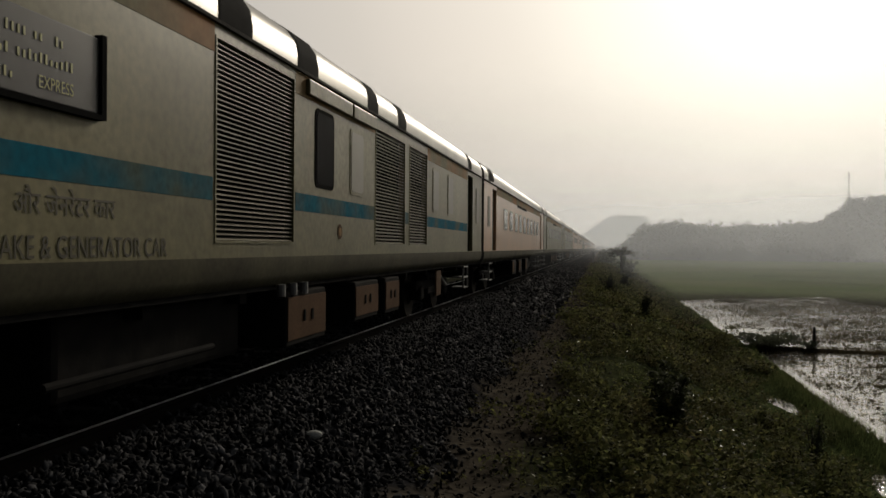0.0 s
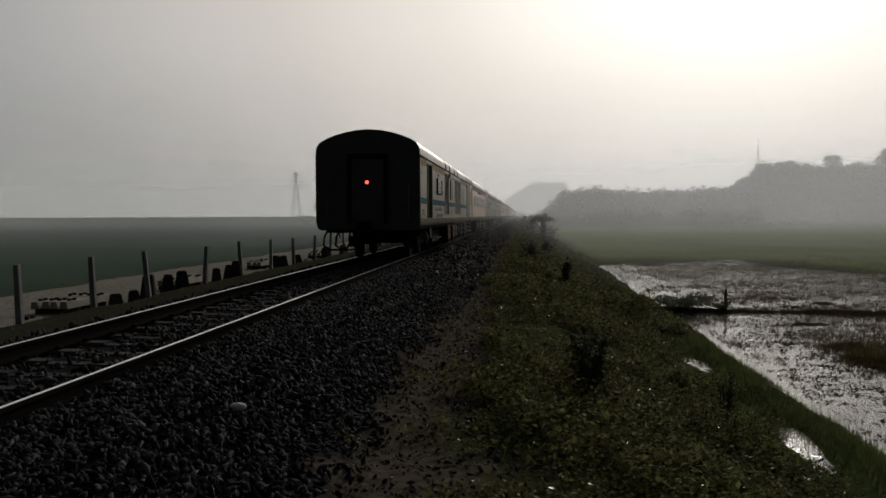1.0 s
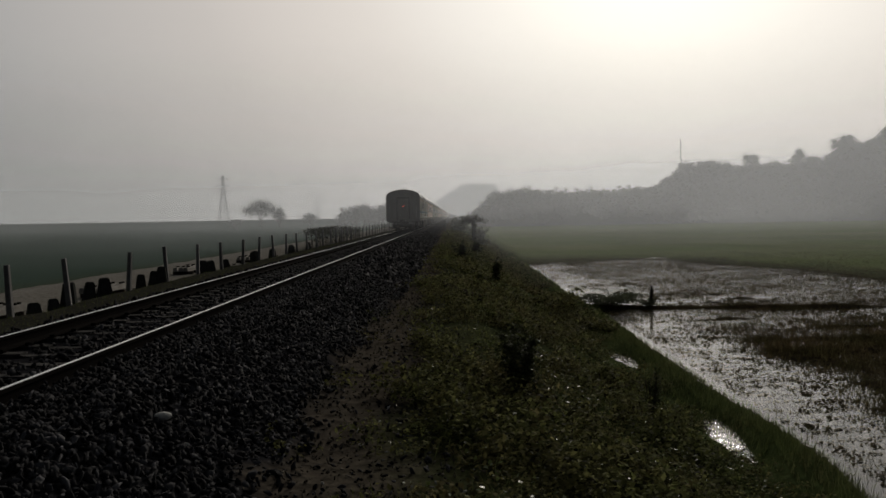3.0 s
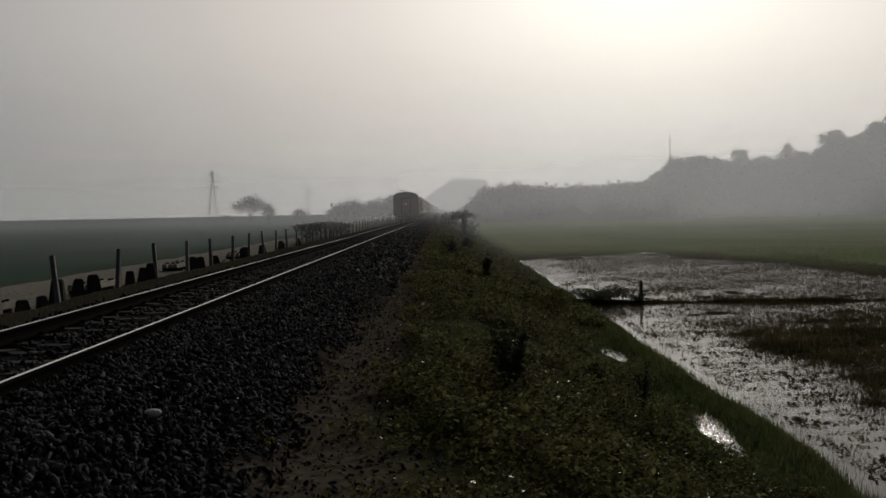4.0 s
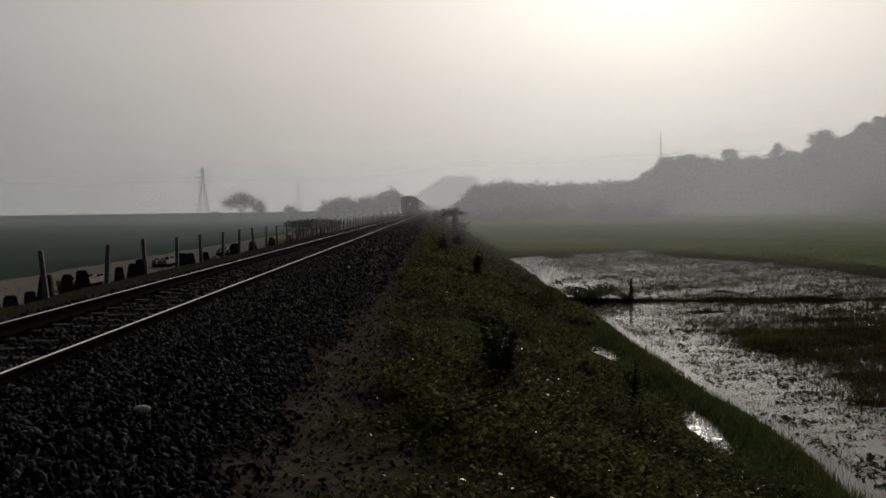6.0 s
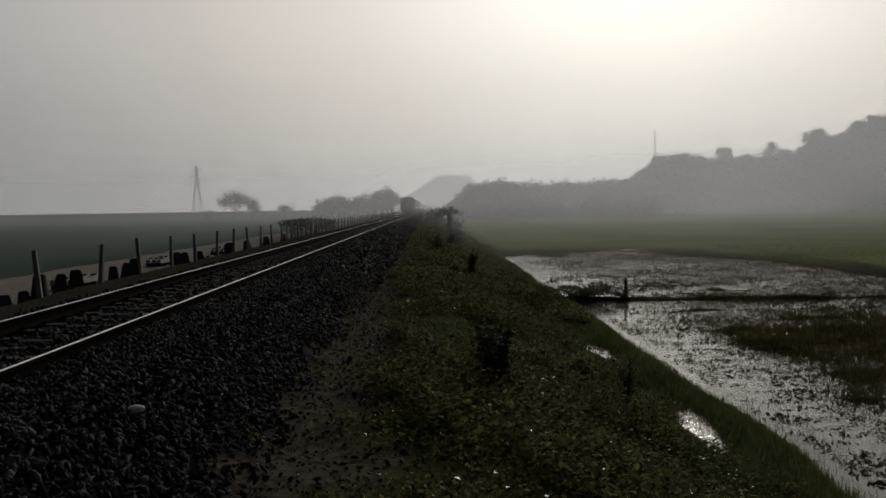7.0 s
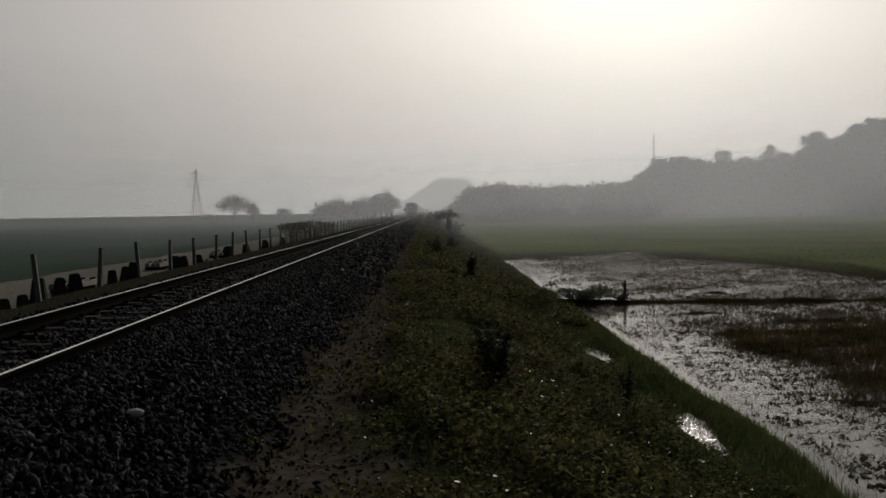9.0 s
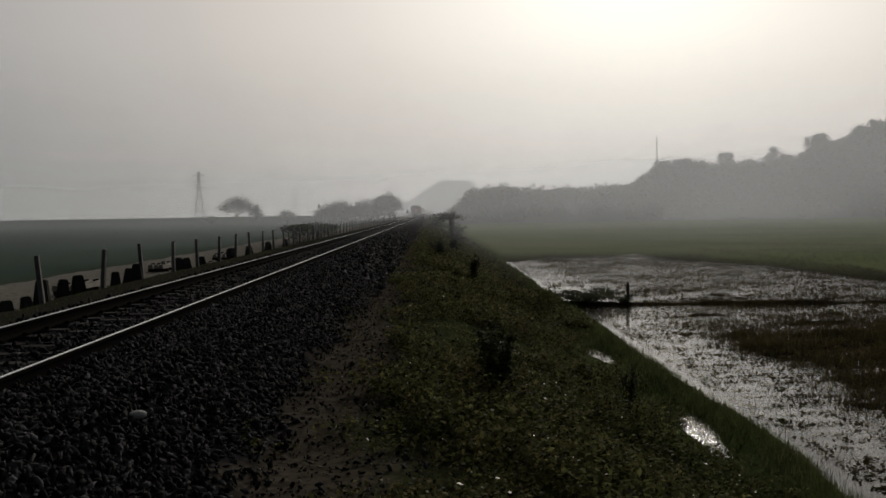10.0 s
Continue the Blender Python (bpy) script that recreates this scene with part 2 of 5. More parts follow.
def height(x, y):
    """The ground: track bed, bank, ditch, paddies, lane and fields."""
    x, y = np.asarray(x, dtype=float), np.asarray(y, dtype=float)
    px = [-3000, -60, -16.2, -15.4, -8.6, -7.6, -4.4, -3.2, -1.95, 1.95, 3.05, 4.9, 6.2, 8.4, 8.98, 9.26, 9.52, 9.85, 10.3, 11.5, 3000]
    pz = [-2.1, -2.1, -1.95, -1.66, -1.60, -1.20, -1.05, -0.85, -0.22, -0.22, -0.78, -0.82, -1.25, -2.22, -2.44, -2.46, -2.26, -2.24, -2.45, -2.52, -2.52]
    z = np.interp(x + 0.18 * rough(x * 0.3, y, 3.0) * ((x > 3) | (x < -7)), px, pz)
    z = z + 0.02 * rough(x, y, 0.9) * (np.abs(x) > 3.0) + 0.05 * rough(x + 9, y, 2.6) * ((x > 4.6) & (x < 10))
    # the ditch holds water in two hollows only
    hollow = np.clip(1.6 - np.abs(y - 13.4) / 1.2, 0, 1) + np.clip(1.5 - np.abs(y - 21.4) / 1.1, 0, 0.85)
    z = z + (0.13 * np.clip(1 - hollow, 0, 1) - 0.025 * np.clip(hollow, 0, 1)) * np.exp(-((x - 9.1) / 0.34) ** 2)
    # past the wet paddies, and out to the side, the fields lie dry
    dry = dryness(x, y)
    z = np.where(x > 9.6, z + dry * np.clip((x - 9.6) / 1.5, 0, 1) * 0.36, z)
    # mud that stands out of the water, more of it away from the bank
    wet = (x > 10.4) & (y < 74)
    away = np.clip((x - 12.1 + 0.5 * rough(x, y, 2.2)) / 1.3, 0, 1)
    beyond = np.clip((y - 34) / 4, 0, 1)
    mud = 0.078 + 0.045 * rough(x * 0.7, y * 1.3, 0.9) + 0.06 * rough(x * 1.3 + 3, y * 1.8, 0.45) + 0.045 * rough(x * 0.6, y, 6) + 0.02 * np.exp(-((y - 21.5) / 6.0) ** 4) * np.clip((x - 12.2) / 1.6, 0, 1)
    z = np.where(wet, z + away * mud * (1.0 - 0.4 * beyond), z)
    # a low bund across the paddies
    bund = np.exp(-((y - 33.2 + 0.05 * (x - 12) + 0.2 * rough(x, y, 4)) / 0.42) ** 2)
    z = np.where(x > 10, np.maximum(z, -2.52 + 0.34 * bund * (0.75 + 0.3 * rough(x, y, 2))), z)
    # a low bank closes the fields far off on the lane's side
    z = z + 3.2 * np.exp(-((y - 366) / 15) ** 2) * np.clip((-x - 22) / 20, 0, 1)
    # banks between the dry fields
    for yb, lean in ((86.0, 1.2), (112.0, 0.3), (150.0, 0.1)):
        z = np.where(x > 24, z + 0.30 * np.exp(-((y - yb + lean * (x - 34)) / 1.0) ** 2), z)
    z = z + 0.22 * np.exp(-((x - 28.8 + 0.3 * rough(y, x, 6)) / 0.45) ** 2) * np.clip((y - 40) / 4, 0, 1) * np.clip((80 - y) / 8, 0, 1)
    return z


# ---------------------------------------------------------------- ground
def zoned_ground():
    m = bpy.data.materials.new("ground_soil_grass")
    m.use_nodes = True
    nt = m.node_tree
    p = nt.nodes["Principled BSDF"]
    tc = nt.nodes.new("ShaderNodeTexCoord")
    sep = nt.nodes.new("ShaderNodeSeparateXYZ")
    nt.links.new(tc.outputs["Object"], sep.inputs[0])
    n = nt.nodes.new("ShaderNodeTexNoise")
    n.inputs["Scale"].default_value, n.inputs["Detail"].default_value = 0.9, 8
    nt.links.new(tc.outputs["Object"], n.inputs["Vector"])
    sh = nt.nodes.new("ShaderNodeMath")
    sh.operation = "MULTIPLY_ADD"
    sh.inputs[1].default_value, sh.inputs[2].default_value = 1.6, -0.8
    nt.links.new(n.outputs[0], sh.inputs[0])
    ad = nt.nodes.new("ShaderNodeMath")
    nt.links.new(sep.outputs[0], ad.inputs[0])
    nt.links.new(sh.outputs[0], ad.inputs[1])
    mr = nt.nodes.new("ShaderNodeMapRange")
    mr.inputs[1].default_value, mr.inputs[2].default_value = -20, 20
    nt.links.new(ad.outputs[0], mr.inputs[0])
    ramp = nt.nodes.new("ShaderNodeValToRGB")
    zones = [(-20, (0.050, 0.076, 0.060)), (-16.3, (0.055, 0.066, 0.045)), (-15.3, (0.20, 0.19, 0.17)), (-8.8, (0.17, 0.16, 0.14)), (-8.0, (0.035, 0.034, 0.026)),
             (-3.4, (0.03, 0.03, 0.026)), (-2.6, (0.018, 0.018, 0.02)), (2.8, (0.018, 0.018, 0.02)), (3.2, (0.066, 0.057, 0.046)), (3.9, (0.062, 0.054, 0.042)),
             (4.4, (0.042, 0.046, 0.023)), (9.9, (0.046, 0.062, 0.024)), (10.6, (0.032, 0.026, 0.018)), (20, (0.034, 0.029, 0.02))]
    while len(ramp.color_ramp.elements) < len(zones):
        ramp.color_ramp.elements.new(0.5)
    for e, (x, c) in zip(ramp.color_ramp.elements, zones):
        e.position, e.color = (x + 20) / 40, (*c, 1)
    nt.links.new(mr.outputs[0], ramp.inputs[0])
    # dry green fields beyond the wet ones
    gy = nt.nodes.new("ShaderNodeMapRange")
    gy.inputs[1].default_value, gy.inputs[2].default_value = 62, 76
    side = nt.nodes.new("ShaderNodeMapRange")
    side.inputs[1].default_value, side.inputs[2].default_value, side.inputs[4].default_value = 22.5, 32.5, 38.0
    nt.links.new(sep.outputs[0], side.inputs[0])
    reach = nt.nodes.new("ShaderNodeMath")
    nt.links.new(sep.outputs[1], reach.inputs[0])
    nt.links.new(side.outputs[0], reach.inputs[1])
    nt.links.new(reach.outputs[0], gy.inputs[0])
    gx = nt.nodes.new("ShaderNodeMapRange")
    gx.inputs[1].default_value, gx.inputs[2].default_value = 9, 11
    nt.links.new(sep.outputs[0], gx.inputs[0])
    gm = nt.nodes.new("ShaderNodeMath")
    gm.operation = "MULTIPLY"
    nt.links.new(gy.outputs[0], gm.inputs[0])
    nt.links.new(gx.outputs[0], gm.inputs[1])
    n2 = nt.nodes.new("ShaderNodeTexNoise")
    n2.inputs["Scale"].default_value, n2.inputs["Detail"].default_value = 0.06, 6
    nt.links.new(tc.outputs["Object"], n2.inputs["Vector"])
    field = nt.nodes.new("ShaderNodeValToRGB")
    field.color_ramp.elements[0].position, field.color_ramp.elements[0].color = 0.35, (0.122, 0.158, 0.060, 1)
    field.color_ramp.elements[1].position, field.color_ramp.elements[1].color = 0.65, (0.155, 0.172, 0.082, 1)
    nt.links.new(n2.outputs[0], field.inputs[0])
    mix = nt.nodes.new("ShaderNodeMixRGB")
    nt.links.new(gm.outputs[0], mix.inputs[0])
    nt.links.new(ramp.outputs[0], mix.inputs[1])
    nt.links.new(field.outputs[0], mix.inputs[2])
    n3 = nt.nodes.new("ShaderNodeTexNoise")
    n3.inputs["Scale"].default_value, n3.inputs["Detail"].default_value = 7, 8
    nt.links.new(tc.outputs["Object"], n3.inputs["Vector"])
    v = nt.nodes.new("ShaderNodeMapRange")
    v.inputs[1].default_value, v.inputs[2].default_value, v.inputs[3].default_value, v.inputs[4].default_value = 0.3, 0.7, 0.6, 1.4
    nt.links.new(n3.outputs[0], v.inputs[0])
    mul = nt.nodes.new("ShaderNodeMixRGB")
    mul.blend_type = "MULTIPLY"
    mul.inputs[0].default_value = 1
    nt.links.new(mix.outputs[0], mul.inputs[1])
    nt.links.new(v.outputs[0], mul.inputs[2])
    nt.links.new(mul.outputs[0], p.inputs["Base Color"])
    bu = nt.nodes.new("ShaderNodeBump")
    bu.inputs["Strength"].default_value, bu.inputs["Distance"].default_value = 0.7, 0.05
    nt.links.new(n3.outputs[0], bu.inputs["Height"])
    nt.links.new(bu.outputs[0], p.inputs["Normal"])
    p.inputs["Roughness"].default_value, p.inputs["Specular IOR Level"].default_value = 1.0, 0.0
    return m


def steps(*spans):
    out = []
    for a, b, d in spans:
        out += list(np.arange(a, b, d))
    return np.array(out + [spans[-1][1]])


gxs = steps((-2600, -400, 440), (-400, -60, 34), (-60, -18, 3), (-18, -7, 0.5), (-7, 2.4, 0.6), (2.4, 14, 0.2), (14, 30, 0.32), (30, 60, 0.8), (60, 400, 20), (400, 2600, 440))
gys = steps((-600, -60, 60), (-60, -6, 4), (-6, 2, 0.8), (2, 26, 0.2), (26, 76, 0.28), (76, 160, 1.0), (160, 500, 17), (500, 3500, 300))
GX, GY = np.meshgrid(gxs, gys)
GZ = height(GX, GY)
ni, nj = len(gys), len(gxs)
ii, jj = np.meshgrid(np.arange(ni - 1), np.arange(nj - 1), indexing="ij")
q = (ii * nj + jj).ravel()
ground = from_arrays("ground", np.stack([GX, GY, GZ], -1).reshape(-1, 3), np.stack([q, q + 1, q + nj + 1, q + nj], -1), zoned_ground(), smooth=True)
tagged(ground, "railway embankment, muddy paddies and misty green fields", "ground", kind="structure")


def water_material():
    m = bpy.data.materials.new("still_paddy_water")
    m.use_nodes = True
    nt = m.node_tree
    p = nt.nodes["Principled BSDF"]
    p.inputs["Base Color"].default_value = (0.03, 0.027, 0.02, 1)
    p.inputs["Roughness"].default_value, p.inputs["IOR"].default_value = 0.09, 1.33
    p.inputs["Specular IOR Level"].default_value = 0.30
    tc = nt.nodes.new("ShaderNodeTexCoord")
    n = nt.nodes.new("ShaderNodeTexNoise")
    n.inputs["Scale"].default_value, n.inputs["Detail"].default_value = 5.0, 4
    nt.links.new(tc.outputs["Object"], n.inputs["Vector"])
    bu = nt.nodes.new("ShaderNodeBump")
    bu.inputs["Strength"].default_value, bu.inputs["Distance"].default_value = 0.28, 0.02
    nt.links.new(n.outputs[0], bu.inputs["Height"])
    nt.links.new(bu.outputs[0], p.inputs["Normal"])
    return m


bm = bmesh.new()
bmesh.ops.create_grid(bm, x_segments=1, y_segments=1, size=1, matrix=Matrix.Translation((64.4, 40, WATER_Z)) @ Matrix.Diagonal((56, 46, 1, 1)))
tagged(part("water", bm, water_material()), "shallow still water in a flooded paddy reflecting the sky", "water", kind="structure")

# ---------------------------------------------------------------- track
def rail_profile():
    """Half outline of a flat-bottomed rail, from the head down; x from the middle, z from the top."""
    return [(0.0, 0.0), (0.026, 0.0), (0.034, -0.008), (0.034, -0.035), (0.012, -0.048), (0.010, -0.125), (0.030, -0.145), (0.068, -0.158), (0.068, -0.17), (0.0, -0.17)]


def rail(x, label):
    e = thing("rail", label, "rail", "running rails", x, 0, 0)
    half_out = rail_profile()
    ring = [(px, pz) for px, pz in half_out[1:-1]] + [(-px, pz) for px, pz in reversed(half_out[1:-1])]
    bm = bmesh.new()
    ys = [-60, -10, 0, 10, 20, 40, 80, 160, 320, 640, 1200]
    loops = [[bm.verts.new((px, y, pz - 0.0015)) for px, pz in ring] for y in ys]
    for a, b in zip(loops, loops[1:]):
        for k in range(len(ring)):
            bm.faces.new((a[k], a[(k + 1) % len(ring)], b[(k + 1) % len(ring)], b[k]))
    part("rail_body", bm, M_RAIL, e, "rust-brown rail web and foot")
    part("running_surface", box(-0.018, 0.018, -60, 1200, -0.004, 0.0015), M_RAIL_TOP, e, "bright polished rail head")


rail(-0.871, "long steel rail with a polished top on concrete sleepers")
rail(0.871, "long steel rail with a polished top on concrete sleepers")

# sleepers, each with its two pairs of clips
def sleeper():
    e = thing("sleeper", "weathered concrete railway sleeper bedded in ballast", "sleeper", "track sleepers", 0, -3.0, -0.175)
    bm = bmesh.new()
    for x0, x1, z in ((-1.375, -0.5, 0.0), (-0.5, 0.5, -0.03), (0.5, 1.375, 0.0)):
        r = bmesh.ops.create_cube(bm, size=1, matrix=Matrix.Translation(((x0 + x1) / 2, 0, z - 0.1)) @ Matrix.Diagonal((x1 - x0, 0.25, 0.2, 1)))
        for v in r["verts"]:
            if v.co.z > z - 0.05:
                v.co.y *= 0.72
    part("sleeper_body", bm, M_SLEEPER, e)
    clip = box(-0.035, 0.035, -0.05, 0.05, 0.0, 0.045, 0.012)
    first = None
    for x in (-0.98, -0.76, 0.76, 0.98):
        if first is None:
            first = part("rail_clip", clip, M_RAIL, e)
            first.matrix_basis = pose(x, 0, 0.0)
        else:
            share(first, x, 0, 0.0, e)
    return e


one = sleeper()
for k in range(1, 92):
    copy_thing(one, pose(0, -3.0 + 0.65 * k, -0.175 + random.uniform(-0.006, 0.006), 0, 0, random.uniform(-0.5, 0.5)))
far_v, far_f = [], []
for k in range(92, 420):
    y, b = -3.0 + 0.65 * k, len(far_v)
    far_v += [(-1.375, y - 0.09, -0.176), (1.375, y - 0.09, -0.176), (1.375, y + 0.09, -0.176), (-1.375, y + 0.09, -0.176),
              (-1.375, y - 0.12, -0.30), (1.375, y - 0.12, -0.30), (1.375, y + 0.12, -0.30), (-1.375, y + 0.12, -0.30)]
    far_f += [(b, b + 1, b + 2, b + 3), (b, b + 4, b + 5, b + 1), (b + 2, b + 6, b + 7, b + 3), (b + 1, b + 5, b + 6, b + 2), (b, b + 3, b + 7, b + 4)]
tagged(from_arrays("far_sleepers", far_v, far_f, M_SLEEPER), "distant concrete sleepers under the rails", "sleepers", kind="stuff")

# ---------------------------------------------------------------- the train
M_PAINT = mat("faded_grey_coach_paint", (0.205, 0.185, 0.104), (0.125, 0.115, 0.066), 0.9, 0.36, bump=0.05, fine=0.2, spec=0.17)
# faded tan paint, its extra orange standing in for a warm reflection
M_PAINT_TAN = mat("faded_tan_coach_paint", (0.50, 0.285, 0.150), (0.40, 0.245, 0.14), 0.8, 0.30, bump=0.04, fine=0.1, spec=0.38)
M_SKIRT = mat("grimy_olive_skirt", (0.085, 0.08, 0.052), (0.05, 0.046, 0.034), 1.5, 0.8, fine=0.15, spec=0.1)
M_BLUE = mat("faded_blue_band", (0.004, 0.105, 0.155), (0.10, 0.105, 0.07), 1.0, 0.6, fine=0.2, mid=0.55, width=0.13, spec=0.05)
M_RUSTBAND = mat("faded_orange_band", (0.30, 0.135, 0.05), (0.17, 0.15, 0.085), 0.7, 0.6, fine=0.15, mid=0.45, width=0.16, spec=0.08)
M_ROOF = mat("dull_stainless_roof", (0.20, 0.185, 0.16), (0.10, 0.092, 0.08), 1.3, 0.34, 0.45, bump=0.08, bscale=3)
M_ROOF_DARK = mat("black_roof_grille", (0.02, 0.02, 0.02), (0.012, 0.012, 0.012), 5, 0.8, spec=0.05)
M_END = mat("sooty_dark_coach_end", (0.085, 0.082, 0.078), (0.055, 0.053, 0.05), 1.6, 0.9, bump=0.1, fine=0.15, spec=0.05)
M_BLACK = mat("greasy_black_running_gear", (0.025, 0.023, 0.021), (0.012, 0.012, 0.012), 4, 0.8, bump=0.2, spec=0.05)
M_SLAT = mat("painted_metal_slat", (0.27, 0.245, 0.185), (0.16, 0.145, 0.11), 3, 0.5, per_object=0.25, spec=0.25)
# near-black colour standing in for shade inside the van's openings
M_HOLE_SHADE = mat("dark_interior", (0.012, 0.011, 0.01), (0.008, 0.008, 0.008), 3, 0.9, spec=0.0)
M_GLASS = mat("dark_tinted_window", (0.016, 0.016, 0.018), (0.01, 0.011, 0.012), 2, 0.5, spec=0.03)
M_COACHPANE = mat("dusty_coach_window", (0.10, 0.075, 0.06), (0.06, 0.048, 0.042), 2, 0.22, spec=0.45)
M_PANE_PALE = mat("frosted_pane", (0.21, 0.195, 0.15), (0.17, 0.155, 0.12), 2, 0.4, spec=0.2)
M_RUBBER = mat("black_rubber", (0.013, 0.013, 0.013), None, 4, 0.85, spec=0.03)
M_WHEEL = mat("worn_wheel_steel", (0.045, 0.038, 0.033), (0.022, 0.02, 0.018), 6, 0.8, 0.0, spec=0.06)
M_BOXPANEL = mat("tan_box_panel", (0.105, 0.064, 0.04), (0.07, 0.045, 0.03), 2.4, 0.7, fine=0.15, spec=0.05)
M_LETTER = mat("dark_grey_lettering", (0.042, 0.04, 0.034), (0.085, 0.076, 0.05), 6, 0.55, spec=0.2)
M_BOARD = mat("grey_notice_board", (0.06, 0.06, 0.058), (0.045, 0.045, 0.044), 4, 0.3, spec=0.25)
M_YELLOW = mat("yellow_board_lettering", (0.30, 0.29, 0.08), (0.22, 0.22, 0.08), 12, 0.6)
M_TAIL = glowing("red_tail_lamp", (1.0, 0.12, 0.08), 1.6)
M_YEDGE = mat("rusty_yellow_edge", (0.42, 0.28, 0.06), (0.25, 0.14, 0.05), 2, 0.7)

COACH_LEN, HALF_W, EAVE = 23.30, 1.59, 3.20
ROOF_LINE = [(1.59, 3.20), (1.59, 3.33), (1.565, 3.45), (1.48, 3.575), (1.30, 3.69), (1.03, 3.80), (0.73, 3.885), (0.40, 3.95), (0.0, 3.98)]


def strip(profile, y0, y1, ny=1):
    """A shell swept along the coach."""
    bm = bmesh.new()
    ys = [y0 + (y1 - y0) * k / ny for k in range(ny + 1)]
    rows = [[bm.verts.new((x, y, z)) for x, z in profile] for y in ys]
    for a, b in zip(rows, rows[1:]):
        for k in range(len(profile) - 1):
            bm.faces.new((a[k], a[k + 1], b[k + 1], b[k]))
    bmesh.ops.recalc_face_normals(bm, faces=bm.faces)
    for f in bm.faces:
        f.smooth = True
    return bm


def roof_shell(y0, y1, lift=0.0):
    full = [(x * (1 + lift / 1.7), z + lift) for x, z in ROOF_LINE]
    return strip(full + [(-x, z) for x, z in reversed(full[:-1])], y0, y1)


def side_panel(side, holes, depth=0.09):
    """The side wall between sill and eave with openings cut through it, their edges turned in."""
    bm = bmesh.new()
    ys = sorted({0.0, COACH_LEN} | {v for h in holes for v in h[:2]})
    zs = sorted({1.27, EAVE} | {v for h in holes for v in h[2:]})
    x = side * HALF_W
    grid = {(y, z): bm.verts.new((x, y, z)) for y in ys for z in zs}
    for y0, y1 in zip(ys, ys[1:]):
        for z0, z1 in zip(zs, zs[1:]):
            if not any(h[0] <= y0 and y1 <= h[1] and h[2] <= z0 and z1 <= h[3] for h in holes):
                bm.faces.new((grid[y0, z0], grid[y1, z0], grid[y1, z1], grid[y0, z1]))
    for y0, y1, z0, z1 in holes:
        loop = [(y0, z0), (y1, z0), (y1, z1), (y0, z1)]
        for (ya, za), (yb, zb) in zip(loop, loop[1:] + loop[:1]):
            bm.faces.new((grid[ya, za], grid[yb, zb], bm.verts.new((x - side * depth, yb, zb)), bm.verts.new((x - side * depth, ya, za))))
    return bm


def bogie(name, parent, y, detailed=True):
    b = part(name, box(-1.05, 1.05, y - 0.28, y + 0.28, 0.42, 0.72, 0.03), M_BLACK, parent, "black steel bogie frame")
    for s in (-1, 1):
        part("side_frame", add_box(add_box(box(s * 1.05 - 0.09, s * 1.05 + 0.09, y - 1.65, y + 1.65, 0.52, 0.70, 0.03), s * 1.05 - 0.1, s * 1.05 + 0.1, y - 0.55, y + 0.55, 0.40, 0.56, 0.03),
                                   s * 1.05 - 0.07, s * 1.05 + 0.07, y - 0.5, y + 0.5, 0.70, 0.86, 0.02), M_BLACK, b)
        for k in (-1, 1):
            bm = rod((s * 0.78, y + k * 1.28, 0.457), (s * 0.91, y + k * 1.28, 0.457), 0.457, seg=36)
            add_rod(bm, (s * 0.72, y + k * 1.28, 0.457), (s * 0.78, y + k * 1.28, 0.457), 0.485, seg=36)
            add_rod(bm, (s * 0.91, y + k * 1.28, 0.457), (s * 0.95, y + k * 1.28, 0.457), 0.22, 0.16, seg=24)
            part("wheel", bm, M_WHEEL, b, "worn steel wheel")
            part("axle_box", box(s * 1.05 - 0.12, s * 1.05 + 0.14, y + k * 1.28 - 0.16, y + k * 1.28 + 0.16, 0.33, 0.60, 0.05), M_BLACK, b)
            bm = bmesh.new()
            for i in range(6):
                z = 0.60 + 0.035 * i
                add_rod(bm, (s * 1.06, y + k * 0.95, z), (s * 1.06, y + k * 0.95, z + 0.018), 0.10, seg=12)
            part("spring", bm, M_BLACK, b)
        if detailed:
            part("damper", rod((s * 1.28, y - 0.2, 0.82), (s * 1.26, y + 0.75, 0.55), 0.045), M_STEEL_GALV, b, "pale grey hydraulic damper")
    return b


def floor_frame(parent):
    bm = bmesh.new()
    add_box(bm, -1.50, 1.50, 0.05, COACH_LEN - 0.05, 0.95, 1.10)
    add_box(bm, -0.5, 0.5, 0.2, COACH_LEN - 0.2, 0.70, 0.96)
    for k in range(14):
        add_box(bm, -1.4, 1.4, 0.7 + k * 1.65, 0.85 + k * 1.65, 0.84, 0.96)
    part("underframe", bm, M_BLACK, parent, "black steel underframe")


def skirt(parent, side):
    x = side * HALF_W
    bm = strip([(x + side * 0.012, 1.275), (x + side * 0.012, 1.25), (x, 1.10), (x - side * 0.06, 1.00), (x - side * 0.16, 0.97)], 0, COACH_LEN)
    part("skirt", bm, M_SKIRT, parent, "grimy olive lower skirt")


def gutter(parent, side):
    x = side * HALF_W
    part("gutter", box(min(x, x + side * 0.03), max(x, x + side * 0.03), 0, COACH_LEN, 3.165, 3.195), M_END, parent, "dark gutter along the eave")


